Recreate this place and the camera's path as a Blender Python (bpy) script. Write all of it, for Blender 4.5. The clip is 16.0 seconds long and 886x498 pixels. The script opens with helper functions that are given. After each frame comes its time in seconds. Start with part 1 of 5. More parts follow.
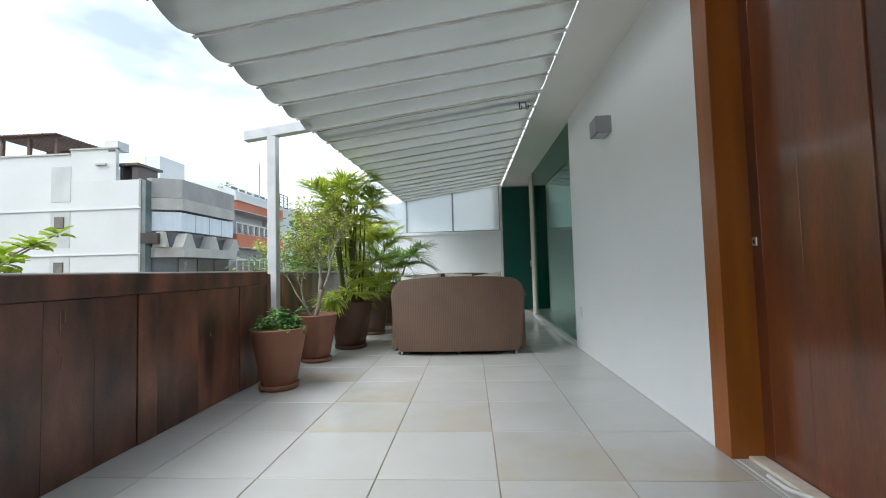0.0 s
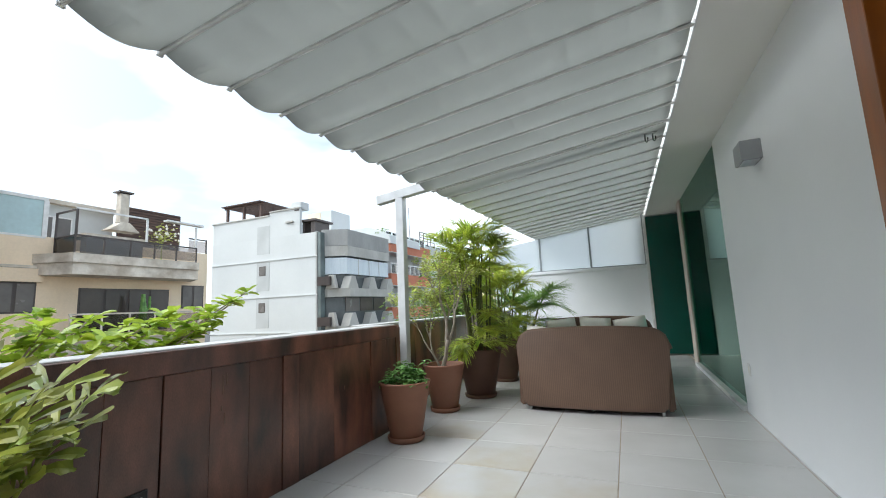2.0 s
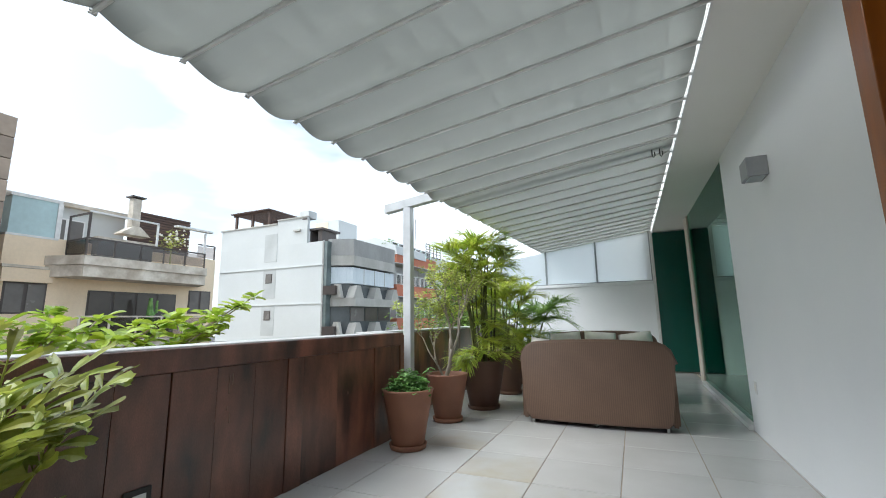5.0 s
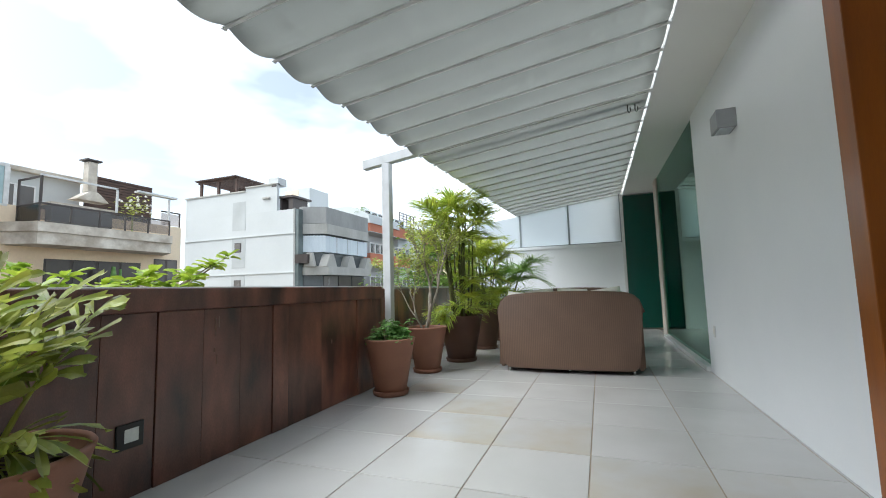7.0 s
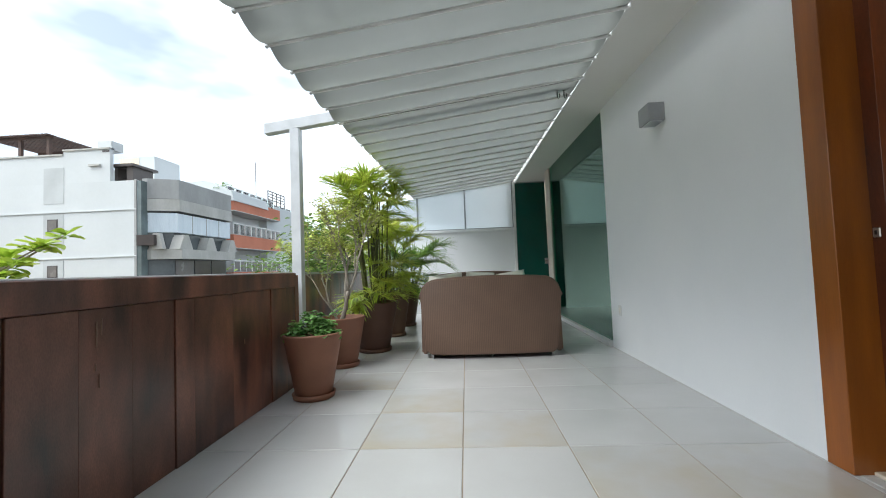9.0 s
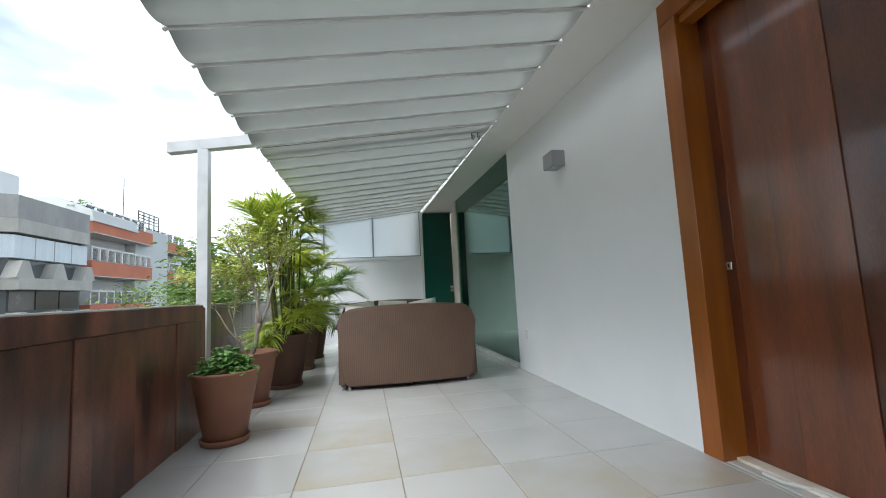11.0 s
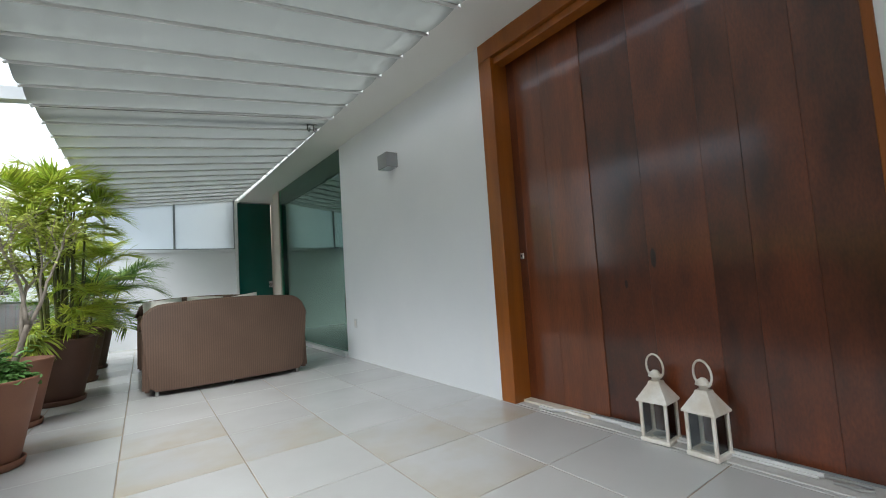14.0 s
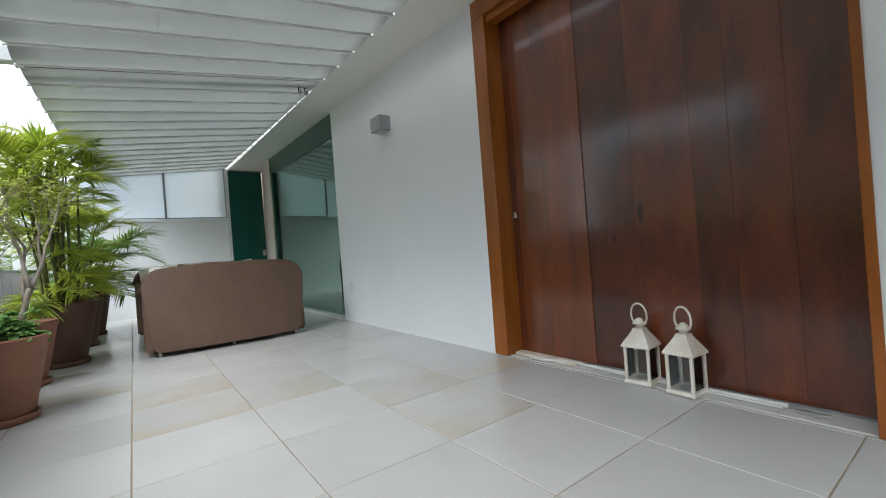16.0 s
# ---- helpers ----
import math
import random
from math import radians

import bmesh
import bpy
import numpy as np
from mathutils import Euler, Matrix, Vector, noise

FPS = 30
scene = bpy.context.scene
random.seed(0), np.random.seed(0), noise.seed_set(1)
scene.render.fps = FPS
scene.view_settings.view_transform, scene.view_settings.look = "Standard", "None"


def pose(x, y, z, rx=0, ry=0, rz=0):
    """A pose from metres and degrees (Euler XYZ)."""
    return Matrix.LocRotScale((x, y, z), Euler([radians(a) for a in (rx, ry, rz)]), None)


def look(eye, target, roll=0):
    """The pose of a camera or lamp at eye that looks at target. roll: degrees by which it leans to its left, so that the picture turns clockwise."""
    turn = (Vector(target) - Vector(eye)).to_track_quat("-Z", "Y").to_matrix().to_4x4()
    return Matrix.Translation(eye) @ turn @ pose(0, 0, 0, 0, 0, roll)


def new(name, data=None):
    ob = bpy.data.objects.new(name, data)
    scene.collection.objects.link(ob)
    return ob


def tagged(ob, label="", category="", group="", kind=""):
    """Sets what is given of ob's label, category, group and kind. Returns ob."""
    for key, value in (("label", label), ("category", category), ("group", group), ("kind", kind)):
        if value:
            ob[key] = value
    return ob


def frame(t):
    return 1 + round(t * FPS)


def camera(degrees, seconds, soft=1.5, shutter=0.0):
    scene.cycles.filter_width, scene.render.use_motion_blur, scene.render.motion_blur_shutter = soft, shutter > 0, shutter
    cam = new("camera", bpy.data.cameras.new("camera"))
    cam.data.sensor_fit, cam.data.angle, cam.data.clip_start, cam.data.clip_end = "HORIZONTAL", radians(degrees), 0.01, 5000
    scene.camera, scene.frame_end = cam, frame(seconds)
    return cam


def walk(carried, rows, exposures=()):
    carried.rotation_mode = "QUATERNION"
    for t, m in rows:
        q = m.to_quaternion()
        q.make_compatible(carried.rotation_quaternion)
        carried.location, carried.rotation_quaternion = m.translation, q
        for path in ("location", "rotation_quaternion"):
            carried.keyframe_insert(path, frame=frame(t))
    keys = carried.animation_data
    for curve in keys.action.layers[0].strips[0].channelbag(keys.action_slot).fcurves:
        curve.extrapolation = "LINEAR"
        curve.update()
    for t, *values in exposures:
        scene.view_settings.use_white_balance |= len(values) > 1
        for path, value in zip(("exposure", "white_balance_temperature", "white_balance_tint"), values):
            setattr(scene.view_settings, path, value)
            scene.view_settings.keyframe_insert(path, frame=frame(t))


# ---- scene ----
cam = camera(93.1, 16.0, soft=1.0)
EXPOSURES = [(0.0, 1.44, 6080, 4.5), (16.0, 1.44, 6080, 4.5)]
PATH = [
    (0, (0.126, 0.062, 1.012), (-0.004, 2.056, 1.113), -1.5),
    (0.5, (0.185, 0.074, 1.029), (-0.23, 2.026, 1.159), -2.6),
    (1, (0.305, 0.112, 1.068), (-0.353, 1.992, 1.249), -2.7),
    (1.5, (0.371, 0.121, 1.127), (-0.376, 1.962, 1.356), -2.6),
    (2, (0.395, 0.137, 1.213), (-0.385, 1.959, 1.487), -2.5),
    (2.5, (0.385, 0.124, 1.287), (-0.413, 1.929, 1.607), -2.4),
    (3, (0.374, 0.122, 1.334), (-0.439, 1.912, 1.699), -1.9),
    (5.5, (0.417, 0.088, 1.117), (-0.378, 1.897, 1.427), -0.9),
    (6, (0.428, 0.057, 1.069), (-0.358, 1.875, 1.344), -1.2),
    (6.5, (0.43, 0.04, 1.021), (-0.342, 1.87, 1.258), -1.4),
    (7, (0.34, 0.048, 0.993), (-0.351, 1.914, 1.184), -1.6),
    (7.5, (0.114, 0.067, 0.994), (-0.432, 1.984, 1.157), -1.6),
    (8, (-0.06, 0.151, 0.983), (-0.539, 2.089, 1.113), -1.8),
    (8.5, (-0.223, 0.288, 0.993), (-0.57, 2.254, 1.104), -2.0),
    (9, (-0.311, 0.286, 1.027), (-0.417, 2.281, 1.121), -2.2),
    (9.2, (-0.354, 0.276, 1.034), (-0.313, 2.273, 1.13), -2.4),
    (11.3, (-0.622, 0.164, 1.051), (-0.14, 2.093, 1.268), -3.3),
    (11.5, (-0.663, 0.148, 1.048), (-0.082, 2.049, 1.268), -3.6),
    (12, (-0.67, 0.143, 1.039), (0.111, 1.972, 1.25), -3.3),
    (12.5, (-0.627, 0.135, 1.025), (0.323, 1.884, 1.227), -3.1),
    (13, (-0.712, 0.097, 1.027), (0.367, 1.772, 1.209), -3.5),
    (13.5, (-0.796, 0.056, 1.003), (0.335, 1.697, 1.171), -3.5),
    (14, (-0.842, 0.009, 0.977), (0.324, 1.628, 1.12), -3.7),
    (14.5, (-0.873, -0.02, 0.946), (0.308, 1.59, 1.058), -4.1),
    (15, (-0.904, -0.04, 0.934), (0.278, 1.572, 1.014), -4.4),
    (15.5, (-0.909, -0.055, 0.92), (0.276, 1.556, 0.949), -4.6),
    (16, (-0.912, -0.044, 0.89), (0.279, 1.563, 0.89), -4.3),
]
walk(cam, [(t, look(eye, target, roll)) for t, eye, target, roll in PATH], EXPOSURES)

# ---- world and light ----
SUN_EL, SUN_AZ = radians(48), radians(-117)
world = bpy.data.worlds.new("world")
scene.world = world
world.use_nodes = True
wn, wl = world.node_tree.nodes, world.node_tree.links
wn.clear()
w_out = wn.new("ShaderNodeOutputWorld")
w_bg = wn.new("ShaderNodeBackground")
w_bg.inputs["Strength"].default_value = 0.115
w_sky = wn.new("ShaderNodeTexSky")
w_sky.sky_type, w_sky.sun_disc = "NISHITA", False
w_sky.sun_elevation, w_sky.sun_rotation = SUN_EL, SUN_AZ
w_sky.air_density, w_sky.dust_density = 1.0, 3.0
w_co = wn.new("ShaderNodeTexCoord")
w_map = wn.new("ShaderNodeMapping")
w_map.inputs["Scale"].default_value = (1.0, 1.0, 2.6)
w_noise = wn.new("ShaderNodeTexNoise")
w_noise.inputs["Scale"].default_value, w_noise.inputs["Detail"].default_value = 1.5, 5
w_noise.inputs["Roughness"].default_value = 0.5
w_ramp = wn.new("ShaderNodeValToRGB")
w_ramp.color_ramp.elements[0].position, w_ramp.color_ramp.elements[1].position = 0.45, 0.72
w_ramp.color_ramp.elements[0].color = (0.10, 0.10, 0.10, 1)
w_mix = wn.new("ShaderNodeMixRGB")
w_mix.inputs["Color2"].default_value = (8.6, 8.7, 8.9, 1)
wl.new(w_co.outputs["Generated"], w_map.inputs["Vector"])
wl.new(w_map.outputs["Vector"], w_noise.inputs["Vector"])
wl.new(w_noise.outputs["Fac"], w_ramp.inputs["Fac"])
wl.new(w_ramp.outputs["Color"], w_mix.inputs["Fac"])
w_dim = wn.new("ShaderNodeHueSaturation")
w_dim.inputs["Value"].default_value, w_dim.inputs["Saturation"].default_value = 0.70, 0.72
wl.new(w_sky.outputs["Color"], w_dim.inputs["Color"])
wl.new(w_dim.outputs["Color"], w_mix.inputs["Color1"])
wl.new(w_mix.outputs["Color"], w_bg.inputs["Color"])
wl.new(w_bg.outputs["Background"], w_out.inputs["Surface"])

sun_data = bpy.data.lights.new("sun", "SUN")
sun_data.energy, sun_data.angle, sun_data.color = 1.35, radians(50), (1.0, 0.97, 0.93)
sun = new("sun", sun_data)
sun.matrix_world = look((0, 0, 20), (5.0, 2.6, 13.7))


# ---- materials ----
def pbr(name, c1, c2=None, scale=3.0, fine=60.0, rough=0.6, metal=0.0, bump=0.1, depth=0.002, vary=0.0, grain=0.12,
        stretch=(1, 1, 1), rough_vary=0.1, translucent=0.0, coat=0.0, island=0.0, soft=False, coat_rough=0.18, coat_ior=1.5):
    """Two-scale noise colour, fine relief; vary: value change from object to object, island: from piece to piece."""
    m = bpy.data.materials.new(name)
    m.use_nodes = True
    n, l = m.node_tree.nodes, m.node_tree.links
    b = n["Principled BSDF"]
    c2 = c2 or tuple(c * 0.82 for c in c1)
    co = n.new("ShaderNodeTexCoord")
    mp = n.new("ShaderNodeMapping")
    mp.inputs["Scale"].default_value = stretch
    l.new(co.outputs["Object"], mp.inputs["Vector"])
    info = n.new("ShaderNodeObjectInfo")
    shift = n.new("ShaderNodeVectorMath")
    shift.operation = "SCALE"
    shift.inputs[0].default_value = (37.0, 53.0, 71.0)
    l.new(info.outputs["Random"], shift.inputs["Scale"])
    add = n.new("ShaderNodeVectorMath")
    l.new(mp.outputs["Vector"], add.inputs[0])
    l.new(shift.outputs["Vector"], add.inputs[1])
    n1 = n.new("ShaderNodeTexNoise")
    n1.inputs["Scale"].default_value, n1.inputs["Detail"].default_value = scale, 5 if soft else 4
    n2 = n.new("ShaderNodeTexNoise")
    n2.inputs["Scale"].default_value, n2.inputs["Detail"].default_value = fine, 3
    l.new(add.outputs["Vector"], n1.inputs["Vector"])
    l.new(add.outputs["Vector"], n2.inputs["Vector"])
    ramp = n.new("ShaderNodeValToRGB")
    ramp.color_ramp.elements[0].position, ramp.color_ramp.elements[1].position = (0.18, 0.82) if soft else (0.32, 0.68)
    ramp.color_ramp.elements[0].color, ramp.color_ramp.elements[1].color = (*c2, 1), (*c1, 1)
    l.new(n1.outputs["Fac"], ramp.inputs["Fac"])
    val = n.new("ShaderNodeMapRange")
    val.inputs["To Min"].default_value, val.inputs["To Max"].default_value = 1 - grain, 1 + grain
    l.new(n2.outputs["Fac"], val.inputs["Value"])
    hsv = n.new("ShaderNodeHueSaturation")
    l.new(ramp.outputs["Color"], hsv.inputs["Color"])
    last = val.outputs["Result"]
    for amount, source in ((vary, info.outputs["Random"]), (island, None)):
        if amount:
            if source is None:
                source = n.new("ShaderNodeNewGeometry").outputs["Random Per Island"]
            ob = n.new("ShaderNodeMapRange")
            ob.inputs["To Min"].default_value, ob.inputs["To Max"].default_value = 1 - amount, 1 + amount
            l.new(source, ob.inputs["Value"])
            mul = n.new("ShaderNodeMath")
            mul.operation = "MULTIPLY"
            l.new(last, mul.inputs[0])
            l.new(ob.outputs["Result"], mul.inputs[1])
            last = mul.outputs["Value"]
    l.new(last, hsv.inputs["Value"])
    l.new(hsv.outputs["Color"], b.inputs["Base Color"])
    rr = n.new("ShaderNodeMapRange")
    rr.inputs["To Min"].default_value, rr.inputs["To Max"].default_value = max(0.02, rough - rough_vary), min(1, rough + rough_vary)
    l.new(n1.outputs["Fac"], rr.inputs["Value"])
    l.new(rr.outputs["Result"], b.inputs["Roughness"])
    b.inputs["Metallic"].default_value = metal
    b.inputs["Coat Weight"].default_value = coat
    b.inputs["Coat Roughness"].default_value = coat_rough
    b.inputs["Coat IOR"].default_value = coat_ior
    if bump:
        bp = n.new("ShaderNodeBump")
        bp.inputs["Strength"].default_value, bp.inputs["Distance"].default_value = bump, depth
        l.new(n2.outputs["Fac"], bp.inputs["Height"])
        l.new(bp.outputs["Normal"], b.inputs["Normal"])
    if translucent:
        tr = n.new("ShaderNodeBsdfTranslucent")
        l.new(hsv.outputs["Color"], tr.inputs["Color"])
        mx = n.new("ShaderNodeMixShader")
        mx.inputs["Fac"].default_value = translucent
        l.new(b.outputs["BSDF"], mx.inputs[1])
        l.new(tr.outputs["BSDF"], mx.inputs[2])
        l.new(mx.outputs["Shader"], n["Material Output"].inputs["Surface"])
    return m


def glass(name, tint, rough=0.0, ior=1.5, gloss=(1, 1, 1)):
    """A thin pane: clear tinted body with a mirror gloss on it."""
    m = bpy.data.materials.new(name)
    m.use_nodes = True
    n, l = m.node_tree.nodes, m.node_tree.links
    n.remove(n["Principled BSDF"])
    tr = n.new("ShaderNodeBsdfTransparent")
    tr.inputs["Color"].default_value = (*tint, 1)
    gl = n.new("ShaderNodeBsdfGlossy")
    gl.inputs["Roughness"].default_value = rough
    gl.inputs["Color"].default_value = (*gloss, 1)
    fr = n.new("ShaderNodeFresnel")
    fr.inputs["IOR"].default_value = ior
    mx = n.new("ShaderNodeMixShader")
    l.new(fr.outputs["Fac"], mx.inputs["Fac"])
    l.new(tr.outputs["BSDF"], mx.inputs[1])
    l.new(gl.outputs["BSDF"], mx.inputs[2])
    l.new(mx.outputs["Shader"], n["Material Output"].inputs["Surface"])
    return m


M_PAINT = pbr("white_paint", (0.83, 0.845, 0.86), (0.79, 0.81, 0.83), 1.2, 90, 0.42, bump=0.08, grain=0.015)
M_SOFFIT = pbr("soffit_paint", (0.80, 0.79, 0.75), (0.76, 0.75, 0.71), 1.0, 90, 0.6, bump=0.06, grain=0.015)
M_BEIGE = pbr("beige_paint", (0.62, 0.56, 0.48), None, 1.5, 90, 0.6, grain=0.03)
M_TILE = pbr("porcelain_tile", (0.57, 0.57, 0.565), (0.52, 0.515, 0.505), 1.6, 120, 0.22, bump=0.02, vary=0.035, grain=0.02, rough_vary=0.06)
M_GROUT = pbr("tile_grout", (0.38, 0.31, 0.23), (0.24, 0.19, 0.14), 4, 90, 0.85)
M_PLANK = pbr("dark_wood", (0.275, 0.108, 0.068), (0.050, 0.027, 0.021), 2.0, 85, 0.36, bump=0.22, depth=0.002, vary=0.30, grain=0.42, stretch=(2.4, 2.4, 0.9), rough_vary=0.12, coat=0.35)
M_DOOR = pbr("stained_door_wood", (0.150, 0.034, 0.008), (0.026, 0.007, 0.003), 3.0, 45, 0.36, bump=0.02, depth=0.002, vary=0.20, grain=0.46, stretch=(2.4, 2.4, 0.85), soft=True, rough_vary=0.06, coat=0.9, coat_rough=0.13, coat_ior=1.54)
# Left leaf: own redder tone, with its sky reflection put in as lighter colour.
M_DOOR_RED = pbr("reddish_door_wood", (0.215, 0.053, 0.011), (0.042, 0.012, 0.004), 2.4, 45, 0.36, bump=0.02, depth=0.002, vary=0.16, grain=0.40, stretch=(3.4, 3.4, 0.42), soft=True, rough_vary=0.06, coat=0.9, coat_rough=0.13, coat_ior=1.54)
M_FRAME = pbr("orange_wood", (0.345, 0.104, 0.009), (0.225, 0.066, 0.006), 1.3, 30, 0.34, bump=0.1, grain=0.12, stretch=(8, 8, 0.8), coat=0.2)
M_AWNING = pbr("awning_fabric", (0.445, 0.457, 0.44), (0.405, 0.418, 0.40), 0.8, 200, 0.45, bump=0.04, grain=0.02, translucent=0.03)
M_RIB = pbr("white_aluminium", (0.80, 0.80, 0.79), None, 5, 60, 0.35, bump=0.02, grain=0.02)
M_ALU = pbr("grey_aluminium", (0.34, 0.36, 0.37), None, 5, 60, 0.4, metal=0.6, bump=0.02)
M_POST = pbr("white_post_paint", (0.61, 0.62, 0.63), None, 5, 60, 0.4, bump=0.02, grain=0.02)
M_CAP = pbr("stone_cap", (0.46, 0.46, 0.45), (0.34, 0.34, 0.33), 2.5, 70, 0.55, grain=0.08)
M_GREEN = glass("green_glass", (0.50, 0.90, 0.74), ior=2.7, gloss=(0.66, 0.92, 0.80))
M_DARKGREEN = pbr("green_backed_glass", (0.006, 0.088, 0.066), (0.005, 0.072, 0.054), 0.9, 30, 0.12, bump=0.0, grain=0.02, rough_vary=0.03)
M_FROST = pbr("frosted_glass", (0.92, 0.95, 0.96), (0.90, 0.93, 0.94), 0.8, 50, 0.35, bump=0.0, grain=0.01, translucent=0.82)
M_CLEAR = glass("clear_glass", (0.93, 0.95, 0.94))
M_TERRA = pbr("terracotta", (0.300, 0.135, 0.080), (0.225, 0.098, 0.060), 2.5, 120, 0.62, bump=0.1, grain=0.07, vary=0.06)
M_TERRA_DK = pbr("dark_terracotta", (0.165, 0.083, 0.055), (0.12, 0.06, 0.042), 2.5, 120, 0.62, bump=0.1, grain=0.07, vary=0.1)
M_SOIL = pbr("soil", (0.045, 0.03, 0.02), None, 14, 60, 0.95, bump=0.8, depth=0.02, grain=0.4)
M_WICKER = pbr("brown_wicker", (0.150, 0.090, 0.060), (0.124, 0.073, 0.049), 3, 150, 0.58, bump=0.1, grain=0.12)
M_CUSHION = pbr("cream_cloth", (0.86, 0.83, 0.77), None, 4, 300, 0.9, bump=0.15, grain=0.05)
M_SCONCE = pbr("grey_sconce_paint", (0.34, 0.35, 0.36), None, 4, 90, 0.5, grain=0.03)
M_BLACK = pbr("black_rubber", (0.02, 0.02, 0.02), None, 4, 60, 0.5)
M_STEEL = pbr("brushed_steel", (0.55, 0.55, 0.54), None, 8, 90, 0.3, metal=0.9)
M_LANTERN = pbr("worn_cream_metal", (0.84, 0.81, 0.75), (0.64, 0.56, 0.45), 9, 60, 0.5, grain=0.08)


def weave(m):
    """Adds the plaited pattern of wicker: upright cords crossed by fine strands."""
    n, l = m.node_tree.nodes, m.node_tree.links
    b = n["Principled BSDF"]
    src = b.inputs["Base Color"].links[0].from_socket
    co = n.new("ShaderNodeTexCoord")
    waves = []
    for direction, scale in (("X", 15.0), ("Z", 36.0)):
        w = n.new("ShaderNodeTexWave")
        w.wave_type, w.bands_direction = "BANDS", direction
        w.inputs["Scale"].default_value, w.inputs["Distortion"].default_value = scale, 0.9
        w.inputs["Detail"].default_value = 1.0
        l.new(co.outputs["Object"], w.inputs["Vector"])
        waves.append(w)
    add = n.new("ShaderNodeMath")
    add.operation = "MULTIPLY_ADD"
    add.inputs[1].default_value = 0.3
    l.new(waves[1].outputs["Fac"], add.inputs[0])
    l.new(waves[0].outputs["Fac"], add.inputs[2])
    # Shading between cords put into the colour: darker where strand height is low.
    rg = n.new("ShaderNodeMapRange")
    rg.inputs["From Max"].default_value = 1.3
    rg.inputs["To Min"].default_value, rg.inputs["To Max"].default_value = 0.80, 1.10
    l.new(add.outputs["Value"], rg.inputs["Value"])
    hs = n.new("ShaderNodeHueSaturation")
    l.new(src, hs.inputs["Color"])
    l.new(rg.outputs["Result"], hs.inputs["Value"])
    l.new(hs.outputs["Color"], b.inputs["Base Color"])
    bp = n.new("ShaderNodeBump")
    bp.inputs["Strength"].default_value, bp.inputs["Distance"].default_value = 0.18, 0.003
    l.new(add.outputs["Value"], bp.inputs["Height"])
    l.new(bp.outputs["Normal"], b.inputs["Normal"])


weave(M_WICKER)


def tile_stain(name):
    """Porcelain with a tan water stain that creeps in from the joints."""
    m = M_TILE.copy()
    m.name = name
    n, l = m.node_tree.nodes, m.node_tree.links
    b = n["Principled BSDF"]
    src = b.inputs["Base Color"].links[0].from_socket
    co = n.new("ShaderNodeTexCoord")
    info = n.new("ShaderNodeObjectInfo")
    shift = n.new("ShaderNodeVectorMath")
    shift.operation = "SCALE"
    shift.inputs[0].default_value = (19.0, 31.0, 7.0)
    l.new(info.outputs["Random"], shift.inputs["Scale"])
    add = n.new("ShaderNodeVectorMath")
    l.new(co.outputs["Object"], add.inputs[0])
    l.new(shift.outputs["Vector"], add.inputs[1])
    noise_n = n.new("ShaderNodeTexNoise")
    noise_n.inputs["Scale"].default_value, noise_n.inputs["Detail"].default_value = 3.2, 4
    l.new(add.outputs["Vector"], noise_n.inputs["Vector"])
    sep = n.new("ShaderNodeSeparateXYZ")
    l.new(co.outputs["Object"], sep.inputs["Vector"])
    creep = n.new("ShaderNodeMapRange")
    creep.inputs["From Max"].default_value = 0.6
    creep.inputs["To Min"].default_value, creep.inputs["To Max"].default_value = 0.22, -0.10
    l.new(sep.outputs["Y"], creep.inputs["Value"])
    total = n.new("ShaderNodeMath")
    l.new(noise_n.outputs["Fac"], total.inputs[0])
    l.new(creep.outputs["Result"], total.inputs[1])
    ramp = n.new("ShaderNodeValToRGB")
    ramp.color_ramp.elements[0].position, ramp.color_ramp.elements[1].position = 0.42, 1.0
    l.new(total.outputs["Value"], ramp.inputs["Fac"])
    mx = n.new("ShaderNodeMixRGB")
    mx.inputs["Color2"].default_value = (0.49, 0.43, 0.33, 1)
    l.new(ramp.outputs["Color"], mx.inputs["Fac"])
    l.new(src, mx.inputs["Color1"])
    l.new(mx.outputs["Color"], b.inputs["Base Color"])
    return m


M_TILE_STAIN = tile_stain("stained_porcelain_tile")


# ---- mesh helpers ----
def mesh_of(name, bm, material, smooth=False):
    me = bpy.data.meshes.new(name)
    bmesh.ops.recalc_face_normals(bm, faces=bm.faces)
    bm.to_mesh(me)
    bm.free()
    me.materials.append(material)
    if smooth:
        for p in me.polygons:
            p.use_smooth = True
    return me


def part(name, bm, material, parent, label="", smooth=False, m=None):
    ob = new(name, mesh_of(name, bm, material, smooth))
    ob.parent = parent
    if m is not None:
        ob.matrix_basis = m
    if label:
        ob["label"] = label
    return ob


def share(name, me, parent, m):
    """Another object on a mesh that exists already."""
    ob = new(name, me)
    ob.parent = parent
    ob.matrix_basis = m
    return ob


def thing(name, label, category, m=None, group="", kind=""):
    ob = new(name)
    ob.empty_display_size = 0.1
    if m is not None:
        ob.matrix_basis = m
    return tagged(ob, label, category, group, kind)


def solid(name, bm, material, label, category, m=None, group="", kind="", smooth=False):
    ob = new(name, mesh_of(name, bm, material, smooth))
    if m is not None:
        ob.matrix_basis = m
    return tagged(ob, label, category, group, kind)


